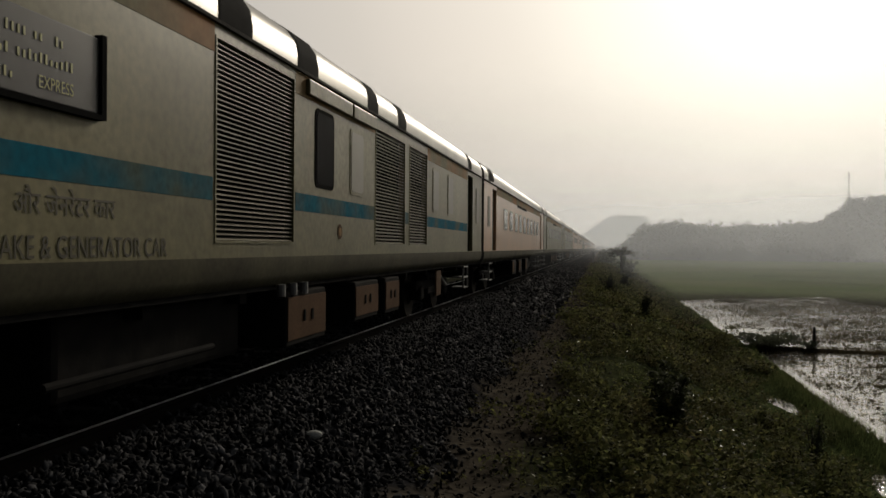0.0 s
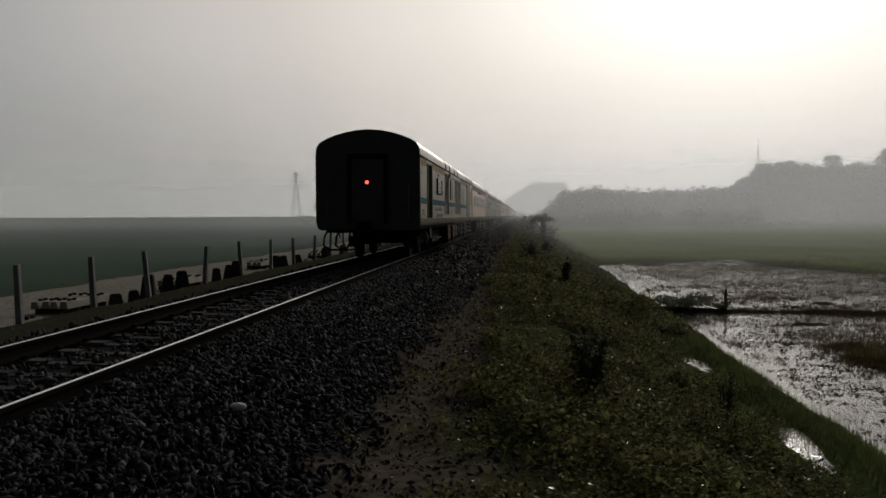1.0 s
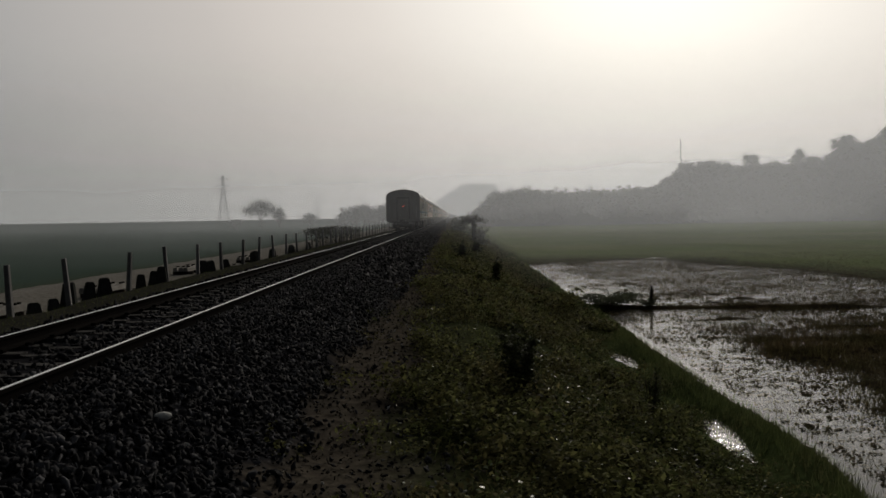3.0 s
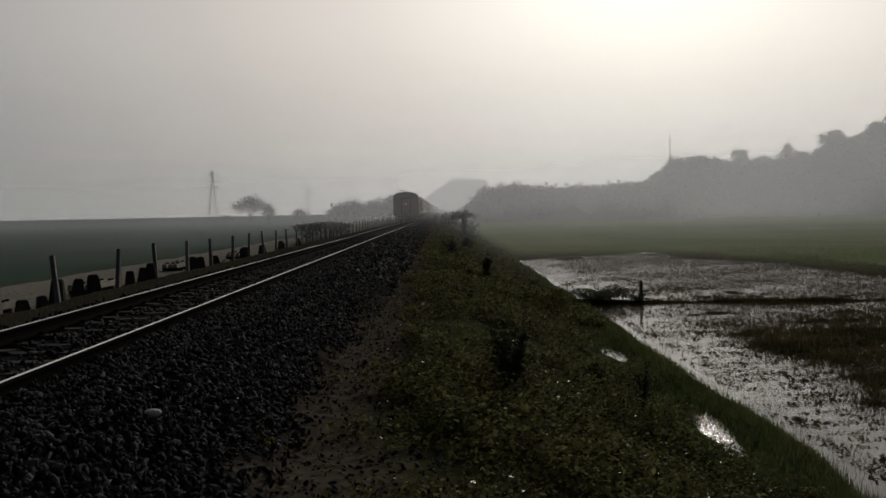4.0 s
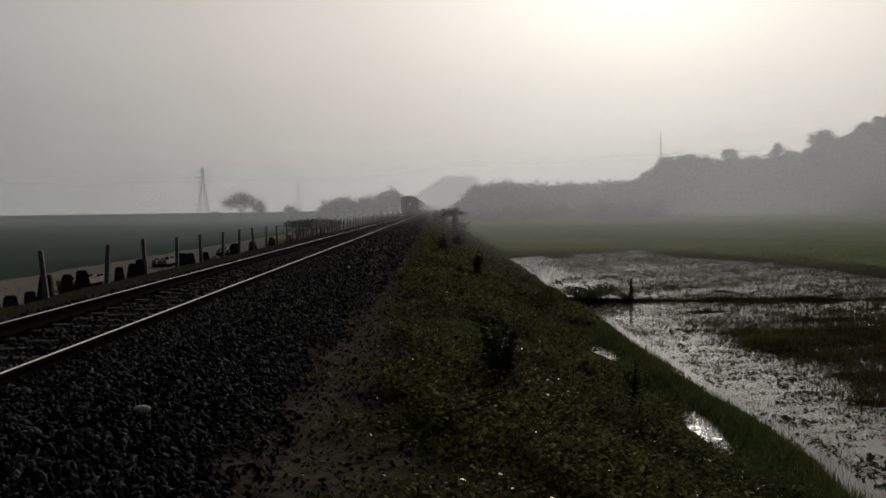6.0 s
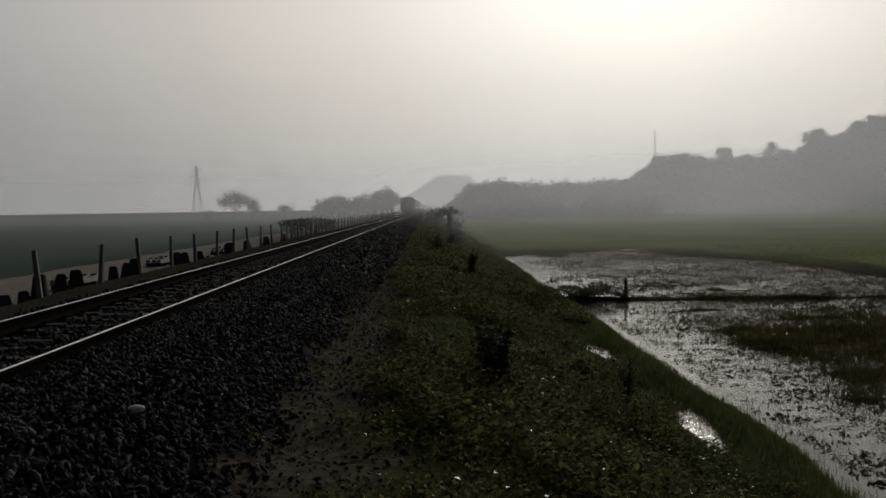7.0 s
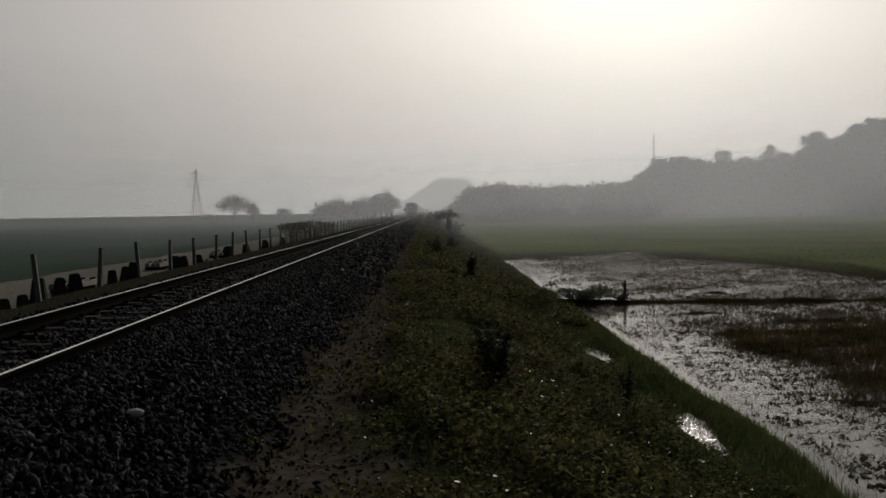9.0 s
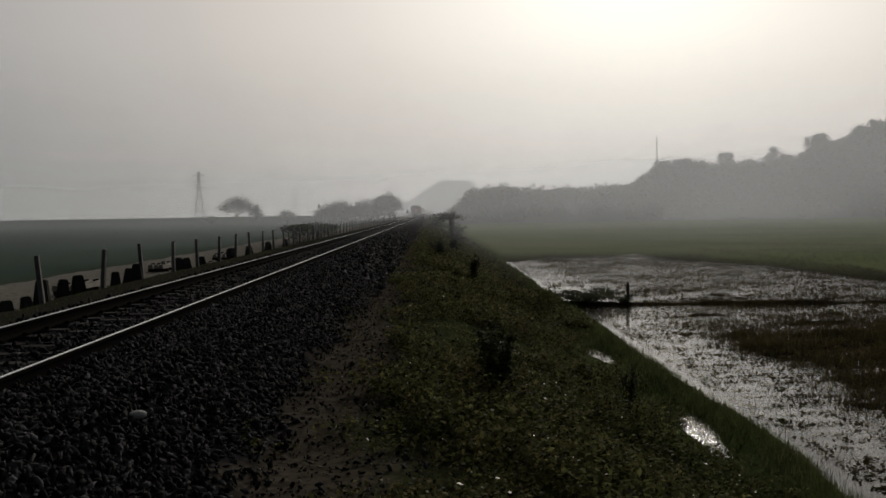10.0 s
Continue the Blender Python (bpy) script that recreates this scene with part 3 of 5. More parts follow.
def louvre(parent, side, y0, y1, z0, z1, slats):
    x = side * HALF_W
    # backing sheet paints the shade between the slats
    e = part("louvre", box(min(x - side * 0.10, x - side * 0.16), max(x - side * 0.10, x - side * 0.16), y0 - 0.02, y1 + 0.02, z0 - 0.02, z1 + 0.02), M_HOLE_SHADE, parent, "ventilation louvre, its gaps backed by a near-black shade sheet")
    t = 0.022
    fr = bmesh.new()
    for a, b, c, d in ((y0 - t, y0, z0 - t, z1 + t), (y1, y1 + t, z0 - t, z1 + t), (y0, y1, z1, z1 + t), (y0, y1, z0 - t, z0)):
        add_box(fr, min(x - side * 0.01, x + side * 0.008), max(x - side * 0.01, x + side * 0.008), a, b, c, d)
    part("louvre_frame", fr, M_PAINT, e)
    pitch = (z1 - z0) / slats
    bm = bmesh.new()
    vs = [bm.verts.new(c) for c in ((0, 0, 0), (0, y1 - y0, 0), (-side * 0.055, y1 - y0, pitch * 0.38), (-side * 0.055, 0, pitch * 0.38),
                                     (0, 0, -0.010), (0, y1 - y0, -0.010), (-side * 0.055, y1 - y0, pitch * 0.38 - 0.010), (-side * 0.055, 0, pitch * 0.38 - 0.010))]
    for f in ((0, 1, 2, 3), (7, 6, 5, 4), (0, 4, 5, 1), (2, 6, 7, 3), (1, 5, 6, 2), (3, 7, 4, 0)):
        bm.faces.new([vs[i] for i in f])
    bmesh.ops.recalc_face_normals(bm, faces=bm.faces)
    first = part("slat", bm, M_SLAT, e)
    first.matrix_basis = pose(x - side * 0.012, y0, z0 + 0.013)
    for k in range(1, slats):
        share(first, x - side * 0.012, y0, z0 + 0.013 + k * pitch, e)


def rounded(y0, y1, z0, z1, r, x0, x1):
    """A plate with rounded corners in the side's plane, between x0 and x1."""
    bm = bmesh.new()
    ring = []
    for cy, cz, a0 in ((y1 - r, z1 - r, 0), (y0 + r, z1 - r, 90), (y0 + r, z0 + r, 180), (y1 - r, z0 + r, 270)):
        for k in range(5):
            a = radians(a0 + 22.5 * k)
            ring.append((cy + r * math.cos(a), cz + r * math.sin(a)))
    lo, hi = [bm.verts.new((x0, y, z)) for y, z in ring], [bm.verts.new((x1, y, z)) for y, z in ring]
    bm.faces.new(lo), bm.faces.new(hi)
    for k in range(len(ring)):
        bm.faces.new((lo[k], lo[(k + 1) % len(ring)], hi[(k + 1) % len(ring)], hi[k]))
    bmesh.ops.recalc_face_normals(bm, faces=bm.faces)
    return bm


def window(parent, side, y0, y1, z0, z1, pane, label):
    x = side * HALF_W
    f = part("window", rounded(y0 - 0.045, y1 + 0.045, z0 - 0.045, z1 + 0.045, 0.09, x - side * 0.03, x + side * 0.008), M_RUBBER if pane is M_GLASS else M_PAINT, parent, label)
    part("pane", rounded(y0, y1, z0, z1, 0.06, x - side * 0.02, x + side * 0.013), pane, f)


def lettering(parent, text, y, z, size, side=1, narrow=1.0, until=None, material=None, x=0.004):
    """Painted words from y on; until: where they end instead."""
    cu = bpy.data.curves.new("lettering", "FONT")
    cu.body, cu.size, cu.extrude, cu.space_character = text, size, 0.0008, 1.04
    tmp = bpy.data.objects.new("lettering", cu)
    me = tmp.to_mesh().copy()
    me.name = "lettering"
    tmp.to_mesh_clear()
    bpy.data.objects.remove(tmp)
    me.materials.clear()
    me.materials.append(material or M_LETTER)
    if until is not None:
        y = until - side * narrow * max(v.co.x for v in me.vertices)
    o = new("lettering", me)
    o.parent = parent
    o.matrix_basis = Matrix.Translation((side * (HALF_W + x), y, z)) @ Euler((radians(90), 0, radians(90 * side))).to_matrix().to_4x4() @ Matrix.Diagonal((narrow, 1, 1, 1))
    return tagged(o, "dark painted lettering" if material is None else "yellow painted lettering")


def bars(parent, y0, z0, heights, w, gap, h, material, name="script_bar", x=None, head=False):
    """Unreadable writing as plain bars."""
    bm = bmesh.new()
    x = HALF_W + 0.003 if x is None else x
    y = y0
    for k in heights:
        if k > 0:
            add_box(bm, x, x + 0.003, y, y + w, z0, z0 + h * k)
        y += w + gap
    if head:
        add_box(bm, x, x + 0.003, y0 - gap, y, z0 + h, z0 + h * 1.16)
    tagged(part(name, bm, material, parent, "unreadable painted script"), kind="stuff")


def end_wall(parent, y, out):
    ring = [(1.56, 1.0), (1.59, 1.27)] + ROOF_LINE
    ring = ring + [(-x, z) for x, z in reversed(ring[:-1])] + [(-1.45, 0.93), (1.45, 0.93)]
    bm = bmesh.new()
    a = [bm.verts.new((x, y, z)) for x, z in ring]
    b = [bm.verts.new((x * 0.985, y + out * 0.03, 2.4 + (z - 2.4) * 0.985)) for x, z in ring]
    bm.faces.new(b)
    for k in range(len(ring)):
        bm.faces.new((a[k], a[(k + 1) % len(ring)], b[(k + 1) % len(ring)], b[k]))
    bmesh.ops.recalc_face_normals(bm, faces=bm.faces)
    w = part("end_wall", bm, M_END, parent, "sooty dark end wall")
    yo = y + out * 0.03
    def yb(a, c):
        return (min(yo + out * a, yo + out * c), max(yo + out * a, yo + out * c))
    y0, y1 = yb(0.0, 0.07)
    bm = bmesh.new()
    add_box(bm, -0.62, -0.5, y0, y1, 1.15, 3.15, 0.02)
    add_box(bm, 0.5, 0.62, y0, y1, 1.15, 3.15, 0.02)
    add_box(bm, -0.62, 0.62, y0, y1, 3.10, 3.24, 0.02)
    part("gangway_frame", bm, M_RUBBER, w, "black rubber gangway surround")
    y0, y1 = yb(0.0, 0.025)
    part("gangway_door", box(-0.49, 0.49, y0, y1, 1.15, 3.09, 0.008), M_END, w)
    for s in (-1, 1):
        part("hand_rail", sweep([(s * 1.25, yo, 1.3), (s * 1.25, yo + out * 0.06, 1.34), (s * 1.25, yo + out * 0.06, 2.3), (s * 1.25, yo, 2.34)], 0.014), M_STEEL_GALV, w)
    return w


def brake_van():
    """The last coach: luggage, brake and generator van, its open-shuttered door and its louvres."""
    e = thing("generator_van", "faded grey luggage coach with louvred sides and red tail lamp", "railway coach", "train coaches")
    holes = [(1.80, 3.35, 1.29, 3.06), (8.06, 9.78, 1.42, 3.05), (12.90, 14.62, 1.42, 3.0), (14.98, 16.32, 1.42, 3.0), (21.0, 21.75, 1.29, 3.06)]
    for side in (1, -1):
        part("side_wall", side_panel(side, holes), M_PAINT, e, "faded grey side with streaks of dirt")
        skirt(e, side)
        gutter(e, side)
        louvre(e, side, *holes[1], 40)
        louvre(e, side, *holes[2], 33)
        louvre(e, side, *holes[3], 33)
        x = side * HALF_W
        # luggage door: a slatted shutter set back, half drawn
        # near-black sheet behind the slats is painted shade
        d = part("luggage_door", box(min(x - side * 0.09, x - side * 0.16), max(x - side * 0.09, x - side * 0.16), 1.75, 3.4, 1.25, 3.1), M_HOLE_SHADE, e, "half-open slatted luggage shutter before a near-black shade sheet")
        first = None
        for k in range(22):
            for y in (1.84, 2.28):
                z = 1.34 + k * 0.078
                if first is None:
                    first = part("slat", rod((0, 0, 0), (0, 0.40, 0), 0.032, seg=8), M_SLAT, d)
                    first.matrix_basis = pose(x - side * 0.07, y, z)
                else:
                    share(first, x - side * 0.07, y, z, d)
        part("door_post", box(min(x, x - side * 0.08), max(x, x - side * 0.08), 2.24, 2.275, 1.29, 3.06), M_SLAT, d)
        # near-black sheet in the doorway stands in for shade within
        part("vestibule_door", box(min(x - side * 0.085, x - side * 0.13), max(x - side * 0.085, x - side * 0.13), 20.95, 21.8, 1.25, 3.1), M_HOLE_SHADE, e, "near-black sheet painting shade into the vestibule doorway")
        part("door_frame", box(min(x, x + side * 0.014), max(x, x + side * 0.014), 3.35, 3.42, 1.27, 3.10), M_PANE_PALE, e, "pale door post")
        window(e, side, 10.46, 11.02, 2.06, 2.84, M_GLASS, "black window with a bolted rounded frame")
        for y0, y1 in ((11.74, 12.26), (16.88, 17.40), (18.42, 18.98)):
            window(e, side, y0, y1, 2.06, 2.80, M_PANE_PALE, "pale frosted window")
        window(e, side, 22.3, 22.75, 2.0, 2.8, M_PANE_PALE, "narrow pale window")
        # bands of old livery between the openings
        for y0, y1 in ((0.02, 1.74), (3.42, 8.0), (9.84, 12.84), (14.67, 14.93), (16.38, 20.9)):
            part("blue_band", box(min(x, x + side * 0.003), max(x, x + side * 0.003), y0, y1, 1.74, 1.925), M_BLUE, e, "faded blue livery band")
        for y0, y1 in ((0.06, 1.72), (3.44, 8.02), (9.83, 12.85), (16.4, 20.95)):
            part("orange_band", box(min(x, x + side * 0.003), max(x, x + side * 0.003), y0, y1, 2.93, 3.16), M_RUSTBAND, e, "faded orange livery band")
        part("corner_edge", box(min(x, x + side * 0.012), max(x, x + side * 0.012), 0.0, 0.05, 1.27, 3.2), M_YEDGE, e, "rusty yellow corner edge")
        # covers below the eave
        for y0, y1 in ((10.12, 11.66), (11.72, 12.78)):
            part("eave_cover", box(min(x, x + side * 0.05), max(x, x + side * 0.05), y0, y1, 2.965, 3.13, 0.012), M_PAINT, e)
        # equipment boxes under the floor, with two grips each
        for y0, y1, z0, z1 in ((9.70, 10.90, 0.36, 0.86), (12.06, 13.18, 0.42, 0.86), (13.58, 14.42, 0.40, 0.86)):
            b = part("equipment_box", box(min(side * 0.75, side * 1.56), max(side * 0.75, side * 1.56), y0, y1, z0, z1 + 0.06, 0.02), M_BLACK, e, "underfloor equipment box")
            x0, x1 = sorted((side * 1.56, side * 1.572))
            part("box_panel", box(x0, x1, y0 + 0.02, y1 - 0.02, z0 + 0.06, z1, 0.004), M_BOXPANEL, b, "tan front panel")
            for k in (-0.12, 0.12):
                yc = (y0 + y1) / 2 + k
                x0, x1 = sorted((side * 1.572, side * 1.585))
                part("grip", rounded(yc - 0.025, yc + 0.025, (z0 + z1) / 2 - 0.02, (z0 + z1) / 2 + 0.1, 0.02, x0, x1), M_BLACK, b)
        x0, x1 = sorted((side * 1.54, side * 1.57))
        part("step_plate", box(x0, x1, 17.4, 17.85, 0.45, 0.92), M_BOXPANEL, e, "pale underfloor plate")
        part("step_plate", box(x0, x1, 3.0, 3.12, 0.62, 0.98), M_STEEL_GALV, e, "pale step bracket")
        for k in range(3):
            part("filler_pipe", rod((side * 1.56, 9.55 + 0.32 * k, 0.88), (side * 1.56, 9.55 + 0.32 * k, 1.0), 0.045), M_STEEL_GALV, e)
        st = bmesh.new()
        for z in (0.42, 0.66, 0.9):
            add_box(st, min(side * 1.2, side * 1.5), max(side * 1.2, side * 1.5), 21.05, 21.7, z, z + 0.03)
        for y in (21.05, 21.67):
            add_box(st, min(side * 1.46, side * 1.5), max(side * 1.46, side * 1.5), y, y + 0.03, 0.42, 1.0)
        part("foot_step", st, M_STEEL_GALV, e, "steel foot steps below the door")
        part("air_pipe", rod((side * 1.40, 6.2, 0.52), (side * 1.40, 8.4, 0.52), 0.03), M_BLACK, e)
    part("roof", roof_shell(0, COACH_LEN), M_ROOF, e, "dull stainless steel roof")
    for y0, y1 in ((8.1, 8.75), (9.9, 10.5), (12.5, 13.0), (14.2, 14.7), (21.0, 21.5)):
        part("roof_grille", roof_shell(y0, y1, 0.008), M_ROOF_DARK, e, "black louvred roof grille")
    # destination board and its writing
    b = part("notice_board", box(HALF_W, HALF_W + 0.03, 4.92, 6.42, 2.17, 2.64, 0.01), M_BOARD, e, "grey destination board in a black frame")
    fr = bmesh.new()
    for a, c, d, f in ((4.88, 4.92, 2.14, 2.70), (6.42, 6.47, 2.14, 2.66), (4.92, 6.42, 2.135, 2.17)):
        add_box(fr, HALF_W, HALF_W + 0.05, a, c, d, f)
    part("board_frame", fr, M_RUBBER, b)
    for z, y0, n in ((2.49, 5.1, 22), (2.37, 5.1, 24), (2.245, 5.0, 15)):
        bars(b, y0, z, [random.choice((0.6, 0.85, 1, 0.75, 1, 0)) for _ in range(n)], 0.017, 0.028, 0.055, M_YELLOW, "board_bar", HALF_W + 0.031)
    for y, hs in ((4.35, (0.9, 1, 0.7, 1)), (4.95, (0.7, 1, 1))):
        bars(e, y, 1.535, hs, 0.03, 0.055, 0.10, M_LETTER, head=True)
    bars(e, 5.25, 2.78, (1, 1, 1, 1, 1), 0.05, 0.06, 0.10, M_LETTER, "number_bar")
    lettering(e, "LUGGAGE BRAKE & GENERATOR CAR", 0, 1.30, 0.185, narrow=0.80, until=7.29)
    lettering(e, "और जेनरेटर कार", 0, 1.545, 0.175, narrow=0.85, until=6.64)
    lettering(b, "EXPRESS", 0, 2.235, 0.10, narrow=0.8, until=6.16, material=M_YELLOW, x=0.034)
    lettering(e, "NF", 0.38, 2.62, 0.20)
    bars(e, 0.36, 2.86, (1, 0.9, 1), 0.05, 0.07, 0.14, M_LETTER, head=True)
    bars(e, 0.5, 1.50, (1, 0.9, 1, 1, 1, 0.8, 1), 0.05, 0.03, 0.06, M_LETTER)
    bars(e, 0.5, 1.40, (1, 1, 1, 0.9, 1, 1, 1), 0.05, 0.03, 0.06, M_LETTER)
    badge = part("badge", rod((HALF_W, 11.31, 1.55), (HALF_W + 0.006, 11.31, 1.55), 0.09, seg=24), M_BOXPANEL, e, "small round painted badge")
    part("badge_ring", rod((HALF_W + 0.006, 11.31, 1.55), (HALF_W + 0.009, 11.31, 1.55), 0.05, seg=20), M_RUSTBAND, badge)
    part("fuel_tank", box(-1.25, 1.25, 6.5, 9.3, 0.34, 0.95, 0.06), M_BLACK, e, "black underfloor tank")
    floor_frame(e)
    bogie("bogie", e, 4.1)
    bogie("bogie", e, 19.2)
    w = end_wall(e, 0.0, -1)
    part("tail_lamp", rod((0.0, -0.10, 2.38), (0.0, -0.16, 2.38), 0.055, seg=20), M_TAIL, w, "lit red tail lamp")
    part("lamp_housing", rod((0.0, -0.02, 2.38), (0.0, -0.12, 2.38), 0.085, seg=20), M_BLACK, w)
    part("coupler", add_box(box(-0.14, 0.14, -0.55, 0.1, 0.92, 1.18, 0.04), -0.24, 0.24, -0.75, -0.5, 0.88, 1.22, 0.05), M_BLACK, e, "black centre coupler head")
    for x in (-1.22, -0.85):
        part("air_hose", sweep([(x, -0.05, 0.95), (x - 0.10, -0.1, 0.75), (x - 0.12, -0.15, 0.5), (x + 0.05, -0.2, 0.36), (x + 0.35, -0.2, 0.35), (x + 0.62, -0.18, 0.42), (x + 0.7, -0.12, 0.62), (x + 0.66, -0.05, 0.95)], 0.032), M_RUBBER, e, "hanging black rubber hose")
    end_wall(e, COACH_LEN, 1)
    part("gangway", box(-0.62, 0.62, COACH_LEN + 0.09, COACH_LEN + 0.55, 1.1, 3.2, 0.03), M_RUBBER, e, "black gangway bellows")
    return e


def passenger_coach(label, paint):
    e = thing("passenger_coach", label, "railway coach", "train coaches")
    holes = [(1.75, 2.65, 1.29, 3.06), (20.75, 21.65, 1.29, 3.06)]
    for side in (1, -1):
        x = side * HALF_W
        part("side_wall", side_panel(side, holes), paint, e)
        skirt(e, side)
        gutter(e, side)
        for y0, y1, z0, z1 in holes:
            part("door", box(min(x - side * 0.085, x - side * 0.13), max(x - side * 0.085, x - side * 0.13), y0 - 0.03, y1 + 0.03, z0 - 0.03, z1 + 0.03), M_END, e, "dark recessed door")
        for k in range(9):
            window(e, side, 4.6 + 1.72 * k, 5.55 + 1.72 * k, 1.98, 2.58, M_COACHPANE, "dusty tinted window in a painted frame")
        window(e, side, 0.75, 1.15, 2.0, 2.75, M_PANE_PALE, "narrow pale window")
        part("orange_band", box(min(x, x + side * 0.003), max(x, x + side * 0.003), 2.7, 20.7, 2.93, 3.16), M_RUSTBAND, e, "faded orange livery band")
        bm = bmesh.new()
        for k in range(5):
            add_box(bm, min(x, x + side * 0.02), max(x, x + side * 0.02), 9.0 + 0.8 * k, 9.55 + 0.8 * k, 2.86, 2.95)
        part("sign_plates", bm, M_RUBBER, e, "row of small dark plates below the eave")
        for y0, y1 in ((7.6, 9.0), (10.0, 11.2), (12.8, 14.0)):
            b = part("equipment_box", box(min(side * 0.75, side * 1.56), max(side * 0.75, side * 1.56), y0, y1, 0.42, 0.92, 0.02), M_BLACK, e)
            x0, x1 = sorted((side * 1.56, side * 1.572))
            part("box_panel", box(x0, x1, y0 + 0.05, y0 + 0.6, 0.5, 0.86, 0.004), M_BOXPANEL, b, "tan front panel")
        for y in (1.8, 20.8):
            st = bmesh.new()
            for z in (0.42, 0.66, 0.9):
                add_box(st, min(side * 1.2, side * 1.5), max(side * 1.2, side * 1.5), y, y + 0.7, z, z + 0.03)
            add_box(st, min(side * 1.46, side * 1.5), max(side * 1.46, side * 1.5), y, y + 0.03, 0.42, 1.0)
            part("foot_step", st, M_STEEL_GALV, e, "steel foot steps below the door")
    part("roof", roof_shell(0, COACH_LEN), M_ROOF, e, "dull stainless steel roof")
    for y0, y1 in ((1.0, 1.8), (21.4, 22.2)):
        part("roof_unit", roof_shell(y0, y1, 0.03), M_ROOF_DARK, e, "dark roof vent")
    floor_frame(e)
    bogie("bogie", e, 4.1, False)
    bogie("bogie", e, 19.2, False)
    end_wall(e, 0.0, -1)
    end_wall(e, COACH_LEN, 1)
    part("gangway", box(-0.62, 0.62, COACH_LEN + 0.09, COACH_LEN + 0.55, 1.1, 3.2, 0.03), M_RUBBER, e, "black gangway bellows")
    return e


SPEED, REAR_AT_START, COACH_PITCH = 27.0, -1.8, 24.0
train = [brake_van()]
tan = passenger_coach("faded tan railway coach, warm reflection in its paint, dark windows, coupled in a long train", M_PAINT_TAN)
grey = passenger_coach("faded grey railway coach with dark windows, coupled in a long train", M_PAINT)
train += [tan, grey]
for coach in train:
    coach.scale = (1, 1.01, 1)  # 23.5 m over the ends
for k in range(3, 20):
    train.append(copy_thing(tan if k % 3 else grey, pose(0, COACH_PITCH * k, 0)))


def motions():
    """The train leaves at a steady pace."""
    for k, coach in enumerate(train):
        walk(coach, [(t, pose(0, REAR_AT_START + SPEED * t + COACH_PITCH * k, 0)) for t in (0.0, 2.5, 5.0, 7.5, 10.0)])


# ---------------------------------------------------------------- fence and its blocks
def fence_post(x, y, lean_x, lean_y, h):
    bm = bmesh.new()
    r = bmesh.ops.create_cube(bm, size=1, matrix=Matrix.Translation((0, 0, h / 2 - 0.15)) @ Matrix.Diagonal((0.165, 0.165, h + 0.3, 1)))
    for v in r["verts"]:
        if v.co.z > 0.3:
            v.co.x *= 0.8
            v.co.y *= 0.8
    bmesh.ops.bevel(bm, geom=list(bm.edges), offset=0.012, segments=1, affect="EDGES")
    o = part("fence_post", bm, M_POST)
    o.matrix_basis = pose(x, y, float(height(x, y)), lean_x, lean_y, random.uniform(-8, 8))
    return tagged(o, "weathered grey concrete fence post beside the track", "fence post", "fence posts")


FENCE_X = -7.5
POSTS = [(15.2, 2.0), (19.35, -1.0), (22.9, -2.0), (26.5, -5.0), (31.25, 3.0), (35.5, -3.0), (39.8, 0.5), (44.2, -2.0)]
while POSTS[-1][0] < 300:
    POSTS.append((POSTS[-1][0] + 4.35 + random.uniform(-0.25, 0.25), random.uniform(-4, 4)))
for y, lean in POSTS:
    fence_post(FENCE_X + random.uniform(-0.05, 0.05), y, random.uniform(-2, 2), lean, random.uniform(1.42, 1.52))


def spare_sleeper():
    """A cast concrete sleeper, broad below, dished in the middle, with its four iron inserts."""
    e = thing("spare_sleeper", "pale new concrete sleeper lying beside the fence", "sleeper", "spare sleepers", 0, 0, -50)
    bm = bmesh.new()
    rows = []
    for y, hh, w in ((-1.375, 0.22, 0.085), (-0.95, 0.22, 0.085), (-0.55, 0.20, 0.085), (-0.3, 0.165, 0.09), (0.3, 0.165, 0.09), (0.55, 0.20, 0.085), (0.95, 0.22, 0.085), (1.375, 0.22, 0.085)):
        rows.append([bm.verts.new(c) for c in ((-0.135, y, 0), (-0.13, y, 0.03), (-w - 0.012, y, hh - 0.015), (-w, y, hh), (w, y, hh), (w + 0.012, y, hh - 0.015), (0.13, y, 0.03), (0.135, y, 0))])
    for a, b in zip(rows, rows[1:]):
        for k in range(8):
            bm.faces.new((a[k], a[(k + 1) % 8], b[(k + 1) % 8], b[k]))
    bm.faces.new(rows[0]), bm.faces.new(rows[-1])
    bmesh.ops.recalc_face_normals(bm, faces=bm.faces)
    part("sleeper_body", bm, M_SPARE, e)
    first = None
    for y in (-1.02, -0.74, 0.74, 1.02):
        if first is None:
            first = part("rail_insert", box(-0.055, 0.055, -0.045, 0.045, 0, 0.07, 0.01), M_INSERT, e, "black iron rail insert")
            first.matrix_basis = pose(0, y, 0.215)
        else:
            share(first, 0, y, 0.215, e)
    return e


# stacks beside the lane, and ends staggered along the fence: x, near end, layers below
SPARES = []
for x0, y0, count in ((-9.3, 24.4, 4), (-9.3, 32.7, 3), (-10.1, 46.2, 3), (-9.6, 58.0, 3)):
    SPARES += [(x0 - 0.31 * k, y0 + random.uniform(-0.08, 0.25), 0, 0.20) for k in range(count)]
SPARES += [(-8.62, 34.9, 0, 0.0), (-8.8, 51.0, 0, 0.0), (-8.75, 19.5, 0, 0.0)]
pattern = spare_sleeper()
for k, (x, y, layer, lift) in enumerate(SPARES):
    base = float(height(x, y + 1.4)) - 0.02 + lift + 0.225 * layer
    place = pose(x, y + 1.4, base, 0, 0, random.uniform(-1.2, 1.2))
    if k == 0:
        pattern.matrix_basis = place
    else:
        copy_thing(pattern, place)
